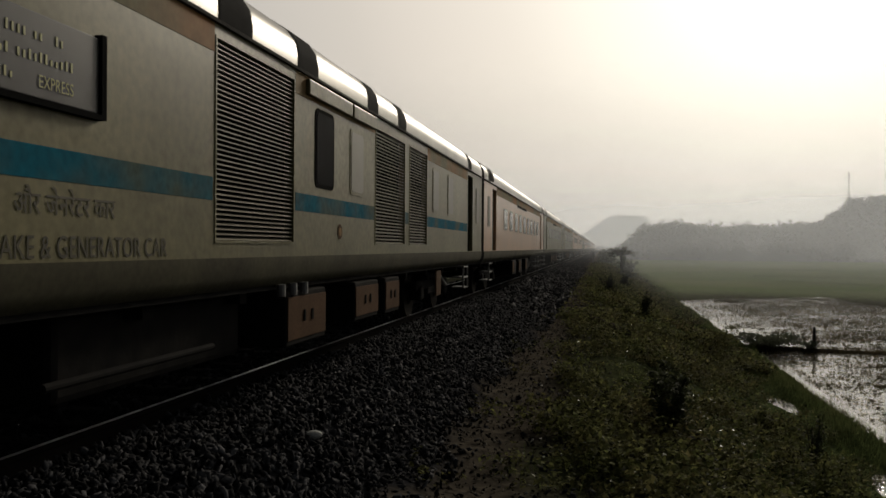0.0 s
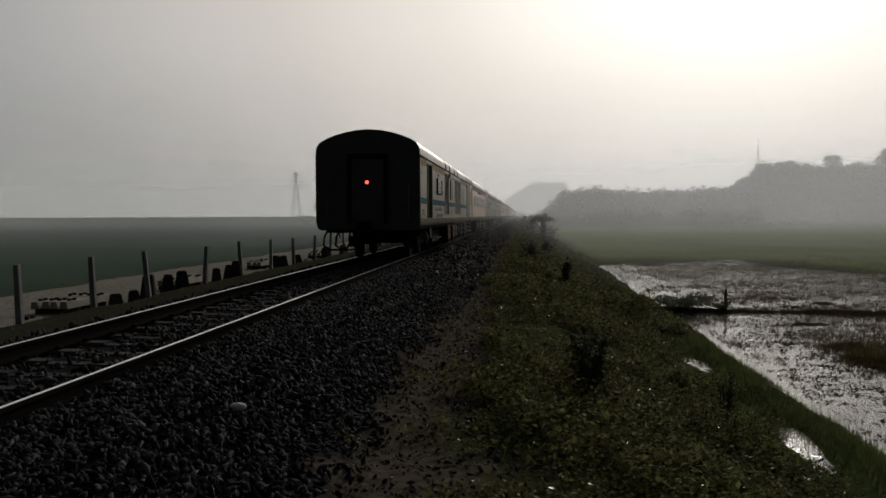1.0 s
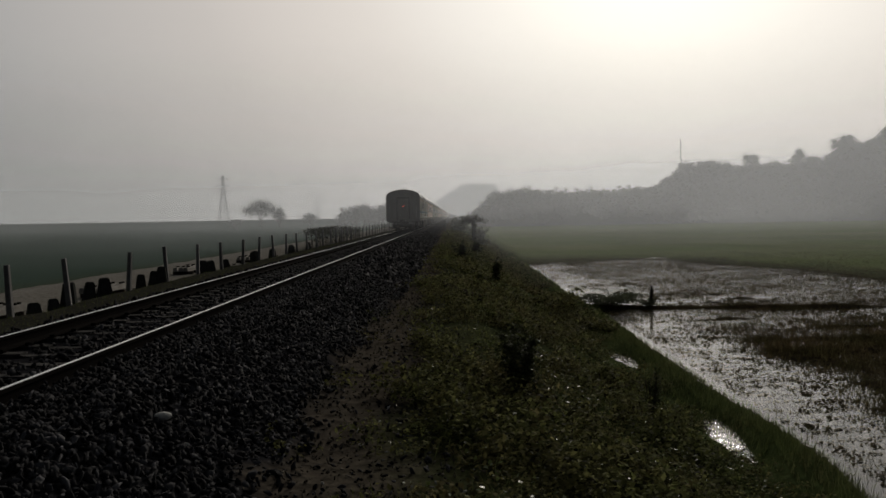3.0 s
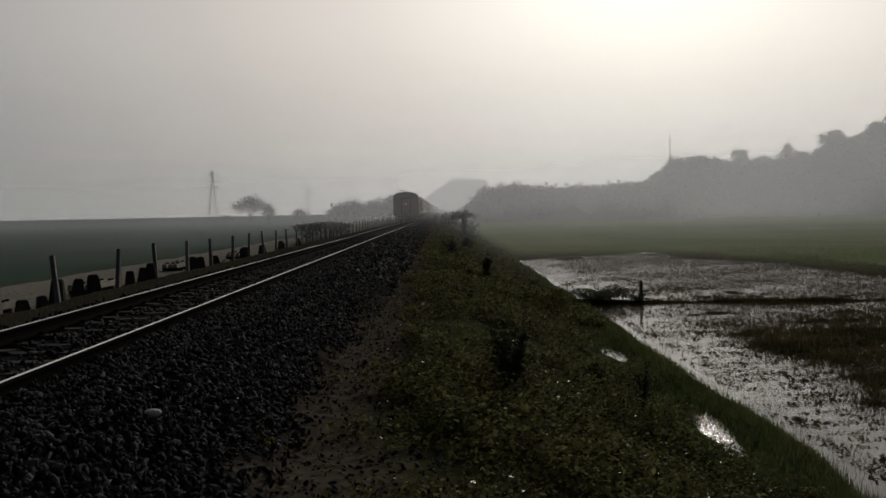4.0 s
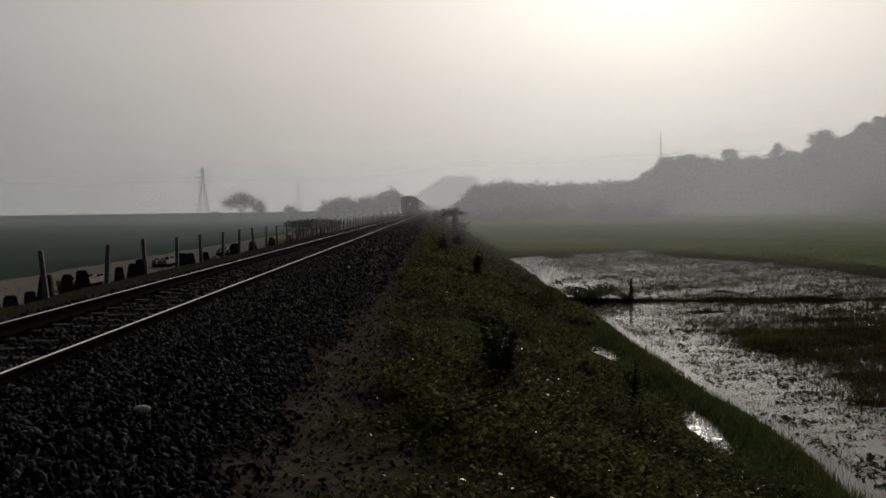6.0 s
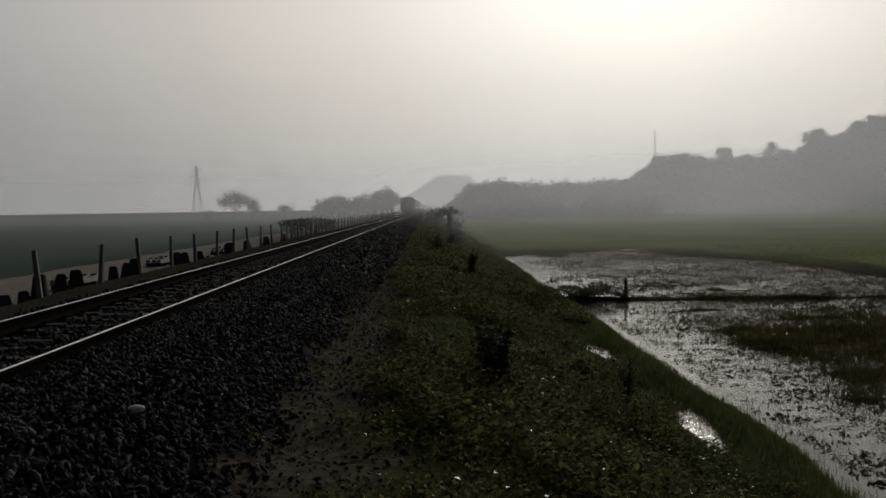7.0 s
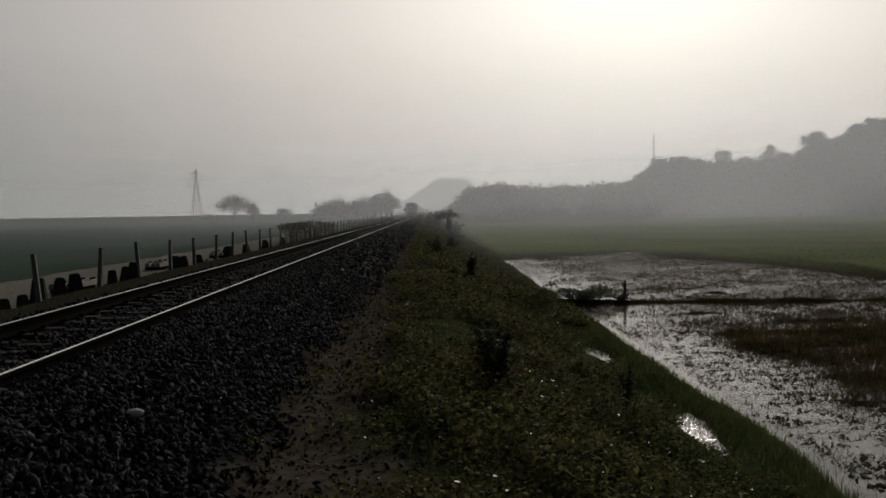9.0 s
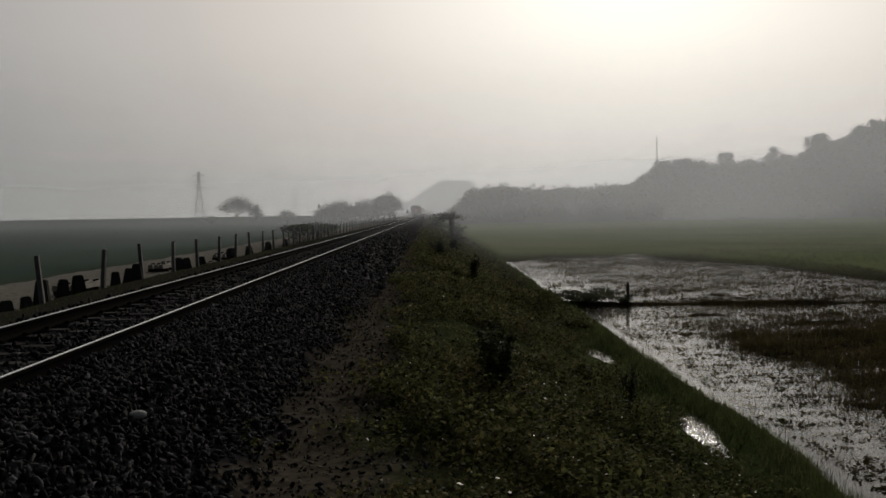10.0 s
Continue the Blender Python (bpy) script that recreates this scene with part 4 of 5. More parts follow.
for x0, y0, count in ((-9.3, 24.4, 4), (-9.3, 32.7, 3), (-10.1, 46.2, 3), (-9.6, 58.0, 3)):
    for k in (0.55, 2.2):  # battens under the stacks
        x1 = x0 - 0.31 * (count - 1)
        o = part("batten", box(x1 - 0.25, x0 + 0.25, y0 + k - 0.06, y0 + k + 0.06, 0, 0.23, 0.008), M_BARK)
        o.matrix_basis = pose(0, 0, float(height((x0 + x1) / 2, y0 + k)) - 0.045)
        tagged(o, "dark timber batten under a stack of sleepers", "batten", "battens")

def block(x, y, w, h):
    """A cast block, broad below and narrower at the top, its backlit shade put into the colour."""
    bm = bmesh.new()
    r = bmesh.ops.create_cube(bm, size=1, matrix=Matrix.Translation((0, 0, h / 2 - 0.05)) @ Matrix.Diagonal((w, w * 0.8, h + 0.1, 1)))
    for v in r["verts"]:
        if v.co.z > h * 0.6:
            v.co.x *= 0.6
            v.co.y *= 0.7
    bmesh.ops.bevel(bm, geom=list(bm.edges), offset=0.035, segments=2, affect="EDGES")
    o = part("concrete_block", bm, M_BLOCK)
    o.matrix_basis = pose(x, y, float(height(x, y)), random.uniform(-4, 4), random.uniform(-5, 5), random.uniform(10, 40))
    tagged(o, "tapered concrete block by the fence, shade painted into its dark colour", "concrete block", "blocks by the fence")


for x, y, h in ((-8.0, 17.4, 0.62), (-8.45, 18.1, 0.5), (-8.5, 26.2, 0.48), (-8.25, 27.0, 0.44), (-8.0, 27.5, 0.80), (-7.95, 28.9, 0.66), (-7.75, 29.8, 0.62), (-8.1, 34.2, 0.66), (-7.85, 34.9, 0.62), (-7.6, 35.2, 0.66),
                (-7.9, 42.0, 0.68), (-7.75, 43.0, 0.6), (-8.2, 47.4, 0.5), (-7.8, 52.3, 0.6), (-7.9, 53.2, 0.66), (-7.9, 58.4, 0.6), (-7.7, 64.0, 0.66), (-7.9, 65.1, 0.6), (-7.8, 72.2, 0.62)):
    block(x, y, random.uniform(0.44, 0.56), h)

# stake in the paddy, and a marker post beside the track
bm = rod((0, 0, -0.3), (0.03, 0, 0.80), 0.075, 0.05, seg=8)
o = part("wooden_stake", bm, M_BARK)
o.matrix_basis = pose(12.45, 33.4, -2.3)
tagged(o, "dark wooden stake standing on the paddy bund", "stake")
bm = box(-0.09, 0.09, -0.05, 0.05, -0.3, 1.75, 0.015)
o = part("marker_post", bm, M_POST)
o.matrix_basis = pose(3.6, 118, float(height(3.6, 118)))
tagged(o, "grey marker post beside the ballast", "post")


pole = part("fallen_pole", rod((4.22, 25.6, float(height(4.22, 25.6)) + 0.16), (5.3, 20.9, float(height(5.3, 20.9)) + 0.26), 0.10, 0.085, seg=10), M_BARK)
tagged(pole, "dark weathered pole lying in the weeds of the embankment", "pole")

for x, y, top in ((-4.0, 318, 2.9), (-33.6, 290, 5.0)):
    e = thing("railway_signal", "slim railway signal post far along the line", "signal", "signals", x, y, float(height(x, y)))
    h = top - float(height(x, y))
    part("mast", rod((0, 0, -0.2), (0, 0, h - 0.2), 0.09, 0.07), M_POST, e)
    part("signal_head", add_box(box(-0.3, 0.3, -0.12, 0.02, h - 1.3, h - 0.1, 0.03), -0.36, 0.36, 0.02, 0.05, h - 1.4, h), M_BLACK, e, "dark signal head with backing board")

# ---------------------------------------------------------------- plants
def leaves(name, pts, size, material, droop=0.5, upright=0.0, spread=1.0):
    """Small folded leaves, one at each point: four corners each."""
    n = len(pts)
    s = size * rng.uniform(0.6, 1.35, n)[:, None]
    a = rng.uniform(0, 2 * np.pi, n)
    tilt = rng.normal(upright, droop, n)
    d = np.stack([np.cos(a) * np.cos(tilt), np.sin(a) * np.cos(tilt), np.sin(tilt)], -1)
    side = np.stack([-np.sin(a), np.cos(a), rng.normal(0, 0.35, n)], -1)
    up = np.cross(d, side)
    w = 0.34 * spread
    v = np.stack([pts - d * s * 0.5, pts + side * s * w + up * s * 0.12, pts + d * s * 0.5, pts - side * s * w + up * s * 0.12], 1)
    b = np.arange(n)[:, None] * 4
    return from_arrays(name, v.reshape(-1, 3), b + np.array([[0, 1, 2, 3]]), material)


def blades(name, pts, h, w, material, lean=0.35):
    n = len(pts)
    hh = h * rng.uniform(0.5, 1.3, n)[:, None]
    a = rng.uniform(0, 2 * np.pi, n)
    side = np.stack([np.cos(a), np.sin(a), np.zeros(n)], -1) * w * rng.uniform(0.6, 1.3, n)[:, None]
    tip = np.concatenate([rng.normal(0, lean, (n, 2)), np.ones((n, 1))], 1)
    v = np.stack([pts - side, pts + side, pts + tip * hh], 1)
    b = np.arange(n)[:, None] * 3
    return from_arrays(name, v.reshape(-1, 3), b + np.array([[0, 1, 2]]), material)


def scatter(n, x0, x1, y0, y1, keep=None, near=1.6):
    """Points on the ground, thinning out with distance along the bank."""
    y = y0 + (y1 - y0) * rng.uniform(0, 1, n) ** near
    x = rng.uniform(x0, x1, n)
    if keep is not None:
        k = keep(x, y)
        x, y = x[k], y[k]
    return np.stack([x, y, height(x, y)], -1)


def clumps(base, per, radius, top):
    """Points round plant centres, rising to a low dome."""
    n = len(base)
    r = rng.uniform(0, 1, (n, per)) ** 0.6
    a = rng.uniform(0, 2 * np.pi, (n, per))
    k = rng.uniform(0.5, 1.4, (n, 1))
    p = np.stack([base[:, None, 0] + r * radius * k * np.cos(a), base[:, None, 1] + r * radius * k * np.sin(a),
                  base[:, None, 2] + (0.15 + 0.85 * rng.uniform(0, 1, (n, per))) * top * k * (1 - 0.75 * r ** 2)], -1)
    return p.reshape(-1, 3)


bank = lambda x, y: (rng.uniform(0, 1, len(x)) < np.clip((x - 3.5 + 0.5 * rough(x, y, 1.2)) / 1.3, 0.10, 1)) & (rough(x, y, 1.1) > -0.3) & (rough(x + 3, y, 2.6) + 0.3 * rough(x, y, 0.6) > -0.55)
tagged(leaves("weeds", clumps(scatter(10500, 2.85, 9.2, 3.6, 30, bank), 12, 0.15, 0.17), 0.055, M_LEAF), "low leafy green weeds over the embankment", "weeds", kind="stuff")
tagged(leaves("near_weeds", clumps(scatter(1500, 3.6, 9.0, -9, 3.8, bank, 1.0), 11, 0.17, 0.14), 0.065, M_LEAF), "low leafy green weeds over the embankment", "weeds", kind="stuff")
tuft = lambda x, y: (x < 8.2) & (x > 3.9 + 0.4 * rough(x, y, 2)) & (rough(x + 20, y, 1.7) > 0.05)
tagged(leaves("tall_weeds", clumps(scatter(2600, 3.8, 9.0, 4.0, 28, tuft), 46, 0.19, 0.46), 0.066, M_LEAF, 0.55), "taller leafy weeds in tufts on the embankment", "weeds", kind="stuff")
tagged(leaves("dewy_leaves", clumps(scatter(2200, 4.0, 9.0, 3.8, 40, bank), 3, 0.16, 0.32), 0.045, M_LEAF_WET, 0.6), "leaves wet with dew among the weeds", "weeds", kind="stuff")
tagged(leaves("far_weeds", clumps(scatter(13000, 3.4, 9.6, 26, 120, bank, 1.5), 11, 0.30, 0.30), 0.115, M_LEAF), "low green weeds further along the embankment", "weeds", kind="stuff")
tagged(blades("bank_grass", scatter(42000, 3.6, 10.1, 3.6, 75, bank), 0.16, 0.005, M_GRASS), "thin grass among the weeds of the embankment", "grass", kind="stuff")
edge = lambda x, y: rng.uniform(0, 1, len(x)) < np.exp(-((x - 9.65 - 0.2 * rough(x, y, 3)) / 0.42) ** 2)
tagged(blades("edge_grass", scatter(80000, 8.3, 11.0, 7, 80, edge, 1.4), 0.16, 0.007, M_GRASS, 0.25), "tall grass on the bund at the water's edge", "grass", kind="stuff")
def reeds(x, y):
    thick = np.clip(0.42 + 0.5 * rough(x * 0.7, y, 2.4) + 0.4 * rough(x, y * 1.5, 0.7), 0, 1) * np.clip((x - 11.8) / 2.0, 0.25, 1)
    thick = thick + 0.45 * np.exp(-((y - 21.5) / 6.5) ** 4) * np.clip((x - 12.1) / 1.6, 0, 1)
    return rng.uniform(0, 1, len(x)) < thick * (1 - 0.9 * dryness(x, y))


tagged(blades("paddy_stubble", scatter(330000, 10.4, 44, 8, 70, reeds, 1.3), 0.15, 0.009, M_STUBBLE, 0.5), "dark wet rice stubble and reeds in the paddy", "stubble", kind="stuff")
patch = lambda x, y: rng.uniform(0, 1, len(x)) < np.clip(0.30 + 0.45 * rough(x * 0.6, y, 2.2) + 0.85 * rough(x, y * 2.0, 0.55), 0, 1) * np.exp(-((y - 21.3) / 6.6) ** 4) * np.clip((x - 11.9) / 1.5, 0, 1)
tagged(blades("reed_bed", scatter(150000, 11.9, 34, 13, 31, patch, 1.0), 0.24, 0.013, M_STUBBLE, 0.55), "dark matted reeds standing in the paddy", "reeds", kind="stuff")
drift = lambda x, y: (rough(x * 0.8, y * 1.5, 1.6) + rough(x + 5, y * 1.4, 0.6) > 0.35 - 0.6 * np.clip((x - 12.3) / 2, 0, 1)) & (rng.uniform(0, 1, len(x)) < 0.5 * (1 - dryness(x, y)))
pts = scatter(150000, 10.5, 44, 9, 68, drift, 1.3)
pts[:, 2] = np.maximum(pts[:, 2], WATER_Z) + 0.01
tagged(leaves("water_litter", pts, 0.105, M_STUBBLE, 0.12, spread=0.7), "flattened dead stalks floating on the paddy water", "plant litter", kind="stuff")
fleck = lambda x, y: (rough(x * 1.2 + 7, y * 2.2, 0.5) > 0.1 - 0.45 * np.clip((x - 11.2) / 3, 0, 1)) & (rng.uniform(0, 1, len(x)) < 1 - dryness(x, y))
pts = scatter(240000, 10.5, 32, 9, 70, fleck, 1.25)
pts[:, 2] = np.maximum(pts[:, 2], WATER_Z) + 0.008
tagged(leaves("floating_flecks", pts, 0.06, M_STUBBLE, 0.2, spread=0.6), "fine dead stalks and weed flecking the paddy water", "plant litter", kind="stuff")
# sodden tufts and clods that break the surface everywhere
clod = lambda x, y: rng.uniform(0, 1, len(x)) < np.clip(0.55 + 0.5 * rough(x, y, 1.5), 0.1, 1) * np.clip((x - 10.2) / 1.6, 0.3, 1) * (1 - dryness(x, y))
pts = clumps(scatter(9000, 10.5, 46, 8, 70, clod, 1.35), 9, 0.16, 0.09)
pts[:, 2] = np.maximum(pts[:, 2], WATER_Z + 0.012)
tagged(leaves("sodden_tufts", pts, 0.085, M_STUBBLE, 0.3, spread=0.8), "small sodden tufts of rotting stalks in the paddy", "plant litter", kind="stuff")
shoot = lambda x, y: rng.uniform(0, 1, len(x)) < np.clip(0.5 + 0.6 * rough(x, y, 1.1), 0, 1)
tagged(blades("paddy_shoots", scatter(26000, 10.5, 18, 7, 34, shoot, 1.2), 0.17, 0.006, M_STUBBLE, 0.3), "thin dark shoots standing in the paddy water", "stubble", kind="stuff")
path = lambda x, y: rng.uniform(0, 1, len(x)) < 0.6
tagged(blades("lane_grass", scatter(7000, -7.9, -3.6, 14, 90, path, 1.3), 0.10, 0.007, M_GRASS, 0.4), "sparse grass along the fence", "grass", kind="stuff")


def bush(x, y, w, h, n, size, name="bush", label="dark leafy bush on the embankment", material=None):
    e = thing(name, label, "bush", "bushes", x, y, float(height(x, y)))
    bm = bmesh.new()
    for k in range(5):
        a = k * 1.26 + x
        add_rod(bm, (0, 0, -0.1), (w * 0.3 * math.cos(a), w * 0.3 * math.sin(a), h * 0.75), 0.02, 0.006, seg=6)
    part("stem", bm, M_BARK, e)
    n = int(n * 2.6)
    up = rng.uniform(0, 1, n) ** 0.8
    # leaves gather round several leaning shoots, with gaps between them
    shoot = rng.integers(0, 9, n)
    lean_to, tall = rng.normal(0, w * 0.26, (9, 2)), rng.uniform(0.55, 1.1, 9)
    girth = w * 0.13 * np.interp(up, [0, 0.3, 0.7, 1.0], [1.0, 1.15, 0.9, 0.35])
    c = np.stack([lean_to[shoot, 0] * (0.35 + 0.75 * up) + rng.normal(0, 1, n) * girth, lean_to[shoot, 1] * (0.35 + 0.75 * up) + rng.normal(0, 1, n) * girth, h * (0.03 + 0.95 * up * tall[shoot])], -1)
    # past 30 m the default leaf is the one paled for haze
    leaves("foliage", c, size, material or (M_TREE if y > 30 else M_LEAF_DARK), 0.6).parent = e


bush(5.5, 11.2, 0.56, 0.98, 950, 0.06)
leaves("dewy_foliage", clumps(np.array([[5.68, 11.1, float(height(5.68, 11.1)) + 0.35]]), 60, 0.22, 0.5), 0.045, M_LEAF_WET, 0.6).parent = bpy.data.objects["bush"]
bpy.data.objects["dewy_foliage"].matrix_parent_inverse = bpy.data.objects["bush"].matrix_basis.inverted()
bush(5.9, 14.6, 0.6, 0.55, 500, 0.06)
bush(7.4, 15.0, 0.8, 0.5, 450, 0.06, material=M_LEAF)
bush(7.86, 13.7, 0.34, 0.85, 260, 0.05)
bush(6.6, 22.4, 1.3, 0.5, 700, 0.07, label="low leafy scrub on the embankment", material=M_LEAF)
bush(7.6, 27.0, 1.8, 0.8, 1100, 0.08, label="low leafy scrub on the embankment", material=M_LEAF)
bush(8.4, 31.0, 2.0, 0.7, 900, 0.09, label="low leafy scrub on the embankment", material=M_LEAF)
bush(5.1, 43.7, 0.8, 1.0, 400, 0.10, material=M_LEAF_DARK)
bush(6.3, 33.0, 0.42, 0.95, 300, 0.08, material=M_LEAF_DARK)
bush(6.2, 58.0, 0.7, 0.9, 300, 0.12, material=M_LEAF_DARK)
bush(10.9, 33.5, 2.3, 0.42, 800, 0.10, label="dark scrubby tuft on the paddy bund")
bush(12.3, 33.3, 0.8, 0.26, 200, 0.08, label="dark scrubby tuft on the paddy bund")


def limb_tree(name, x, y, h, crown_w, crown_h, n, size, label, category="tree", lean=0.0, material=None, lobes=9, trunk=0.04, crown_from=0.35):
    """A tree: tapered trunk, forking limbs, and a crown of many leaf clumps with gaps."""
    e = thing(name, label, category, "trees", x, y, float(height(x, y)) - 0.05)
    bm = bmesh.new()
    fork = (lean * h * 0.5, 0, h * crown_from)
    add_rod(bm, (0, 0, -0.2), fork, h * trunk, h * trunk * 0.7, seg=8)
    tips = []
    for k in range(lobes):
        a = 2.4 * k + x
        r = crown_w * 0.5 * math.sqrt((k + 0.5) / lobes)
        tip = (lean * h + r * math.cos(a), r * math.sin(a), h - crown_h * (0.12 + 0.75 * (r / (crown_w * 0.5)) ** 1.6 * random.uniform(0.6, 1.0)))
        add_rod(bm, fork, tip, h * trunk * 0.4, h * trunk * 0.1, seg=6)
        tips.append(tip)
    part("trunk", bm, M_BARK, e)
    tips = np.array(tips)
    pick = tips[rng.integers(0, len(tips), n)]
    spread = np.array([crown_w * 0.14, crown_w * 0.14, crown_h * 0.14])
    leaves("crown", pick + rng.normal(0, 1, (n, 3)) * spread, size, material or M_TREE, 0.7, spread=1.6).parent = e
    return e


# small leaning tree and scrub on the bank ahead
limb_tree("small_tree", 7.0, 91, 3.0, 2.4, 1.0, 620, 0.17, "small leaning creeper-grown tree on the embankment", lean=-0.14, trunk=0.085, crown_from=0.75, material=M_LEAF_DARK, lobes=6)
bush(6.95, 90.7, 0.9, 2.3, 520, 0.16, label="dark creeper-grown scrub round a small tree")
bush(7.4, 88.0, 1.5, 0.8, 300, 0.18)
bush(5.6, 128, 3.0, 2.7, 420, 0.3, label="low spreading scrub beside the line")
bush(8.6, 131, 3.0, 2.0, 300, 0.3, label="low spreading scrub beside the line")
# dry creeper spread like a roof over the fence on the other side
def creeper_roof(x, y, w, length, h):
    e = thing("creeper_canopy", "dry brown creeper spread flat over fence stakes", "creeper", "creepers on the fence", x, y, float(height(x, y)))
    for k in range(4):
        part("stake", rod((w * 0.35 * (-1) ** k, (k - 1.5) * length * 0.27, -0.2), (w * 0.35 * (-1) ** k, (k - 1.5) * length * 0.27, h * 0.9), 0.05, 0.04, seg=6), M_BARK, e)
    n = 1500
    p = np.stack([rng.normal(0, w * 0.3, n), rng.uniform(-0.55, 0.55, n) * length, h * (0.86 + 0.12 * rough(np.linspace(0, 9, n), y, 2.0)) + rng.normal(0, 0.12, n)], -1)
    hang = rng.uniform(0, 1, n) < 0.12
    p[hang, 2] *= rng.uniform(0.3, 0.9, hang.sum())
    leaves("foliage", p, 0.2, M_LEAF_DARK, 0.5).parent = e


for k in range(5):
    creeper_roof(-8.9, 85 + 7.0 * k, 1.6, 7.0, 2.0 - 0.1 * k)

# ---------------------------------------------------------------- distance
# far foliage: greyed and paled, part of the haze is in the colour
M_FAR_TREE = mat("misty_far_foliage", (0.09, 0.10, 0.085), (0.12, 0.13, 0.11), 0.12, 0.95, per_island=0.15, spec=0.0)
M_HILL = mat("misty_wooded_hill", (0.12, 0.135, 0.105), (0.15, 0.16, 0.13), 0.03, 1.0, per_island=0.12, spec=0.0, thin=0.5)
# table hill: near-white grey base, distance haze painted into the colour
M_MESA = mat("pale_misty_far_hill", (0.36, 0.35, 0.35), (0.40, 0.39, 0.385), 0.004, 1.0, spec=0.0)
M_FAR_STEEL = mat("far_steel", (0.13, 0.13, 0.13), (0.16, 0.16, 0.16), 0.1, 0.9)

# the tree by the fields, its neighbours and the copse by the line
limb_tree("spreading_tree", -68.4, 320, 10.6, 11, 7.0, 1700, 0.55, "broad spreading tree alone in misty fields", material=M_FAR_TREE, trunk=0.02, lobes=16, crown_from=0.3)
limb_tree("field_tree", -61.9, 322, 7.4, 5, 5.4, 800, 0.5, "rounded tree in misty fields", material=M_FAR_TREE, crown_from=0.2)
limb_tree("field_tree", -77.5, 318, 3.6, 5, 2.4, 400, 0.5, "low tree in misty fields", material=M_FAR_TREE, crown_from=0.2)
limb_tree("field_tree", -52.0, 335, 5.2, 6, 3.4, 500, 0.6, "low tree in misty fields", material=M_FAR_TREE, crown_from=0.2)
for k in range(15):
    h = (5.5, 6.5, 7.5, 8.5, 6.8)[k % 5] + (2.0 if k > 10 else 0)
    limb_tree("copse_tree", -33 + 1.75 * k, 300 + random.uniform(-6, 14), h, 6.0, h * 0.75, 650, 0.65, "rounded tree of a misty copse beside the line", material=M_FAR_TREE, crown_from=0.15)


def pylon(x, y, h, label):
    """A lattice tower with three cross-arms."""
    e = thing("pylon", label, "pylon", "pylons", x, y, float(height(x, y)))
    bm = bmesh.new()
    w0, w1 = h * 0.11, h * 0.02
    def corner(k, z):
        w = w0 + (w1 - w0) * min(z / (h * 0.75), 1)
        return ((w if k in (0, 1) else -w), (w if k in (0, 3) else -w), z)
    zs = [0, h * 0.16, h * 0.32, h * 0.46, h * 0.58, h * 0.68, h * 0.77, h * 0.86, h * 0.94, h]
    for z0, z1 in zip(zs, zs[1:]):
        for k in range(4):
            add_rod(bm, corner(k, z0), corner(k, z1), 0.14, seg=4)
            add_rod(bm, corner(k, z0), corner((k + 1) % 4, z1), 0.08, seg=4)
            add_rod(bm, corner((k + 1) % 4, z0), corner(k, z1), 0.08, seg=4)
    part("lattice", bm, M_FAR_STEEL, e)
    for z, w in ((0.68, 0.16), (0.80, 0.14), (0.92, 0.12)):
        b2 = bmesh.new()
        for s in (-1, 1):
            add_rod(b2, (0, 0, h * z), (s * h * w, 0, h * z), 0.20, seg=4)
            add_rod(b2, (0, 0, h * (z + 0.04)), (s * h * w, 0, h * z), 0.08, seg=4)
            add_rod(b2, (s * h * w, 0, h * z), (s * h * w, 0, h * (z - 0.04)), 0.07, seg=4)
        part("cross_arm", b2, M_FAR_STEEL, e)


pylon(-126, 480, 29.0, "tall lattice power pylon in the mist")
pylon(-133, 860, 31.0, "lattice power pylon far off in the mist")


def ridge(name, label, material, spine, depth, base, bumps):
    """A hill whose crest runs through the given (x, y, height) places."""
    xs = np.linspace(spine[0][0], spine[-1][0], 160)
    ys = np.interp(xs, [p[0] for p in spine], [p[1] for p in spine])
    zs = np.interp(xs, [p[0] for p in spine], [p[2] for p in spine])
    zs = np.convolve(np.pad(zs, 1, mode="edge"), np.ones(3) / 3, "valid")
    vs, fs = [], []
    prof = [(-1.0, 0.0), (-0.75, 0.32), (-0.45, 0.7), (-0.2, 0.93), (0.0, 1.0), (0.3, 0.85), (1.0, 0.0)]
    for i in range(len(xs)):
        for a, k in prof:
            vs.append((xs[i], ys[i] + a * depth, base + (zs[i] - base) * k + (bumps * float(rough(xs[i], a * depth, 14.0)) if 0 < k else 0)))
    m = len(prof)
    for i in range(len(xs) - 1):
        for k in range(m - 1):
            fs.append((i * m + k, (i + 1) * m + k, (i + 1) * m + k + 1, i * m + k + 1))
    return tagged(from_arrays(name, vs, fs, material, smooth=True), label, "hill", kind="structure")


# wooded hill: crest heights by sight line (sideways per metre ahead, rise per metre ahead)
HILL_Y = 312.0
HILL = [(0.215, -0.012), (0.222, 0.024), (0.241, 0.034), (0.258, 0.040), (0.268, 0.050), (0.285, 0.054), (0.33, 0.053), (0.385, 0.054), (0.438, 0.057), (0.449, 0.074), (0.466, 0.080),
        (0.497, 0.079), (0.509, 0.090), (0.55, 0.098), (0.64, 0.102), (0.75, 0.09), (0.95, 0.05)]
spine = [(EYE[0] + s * HILL_Y, HILL_Y, EYE[2] + r * HILL_Y - 5.0) for s, r in HILL]
ridge("wooded_hill", "steep wooded hill with haze in its greyed colour", M_HILL, spine, 48, -3.0, 0.6)


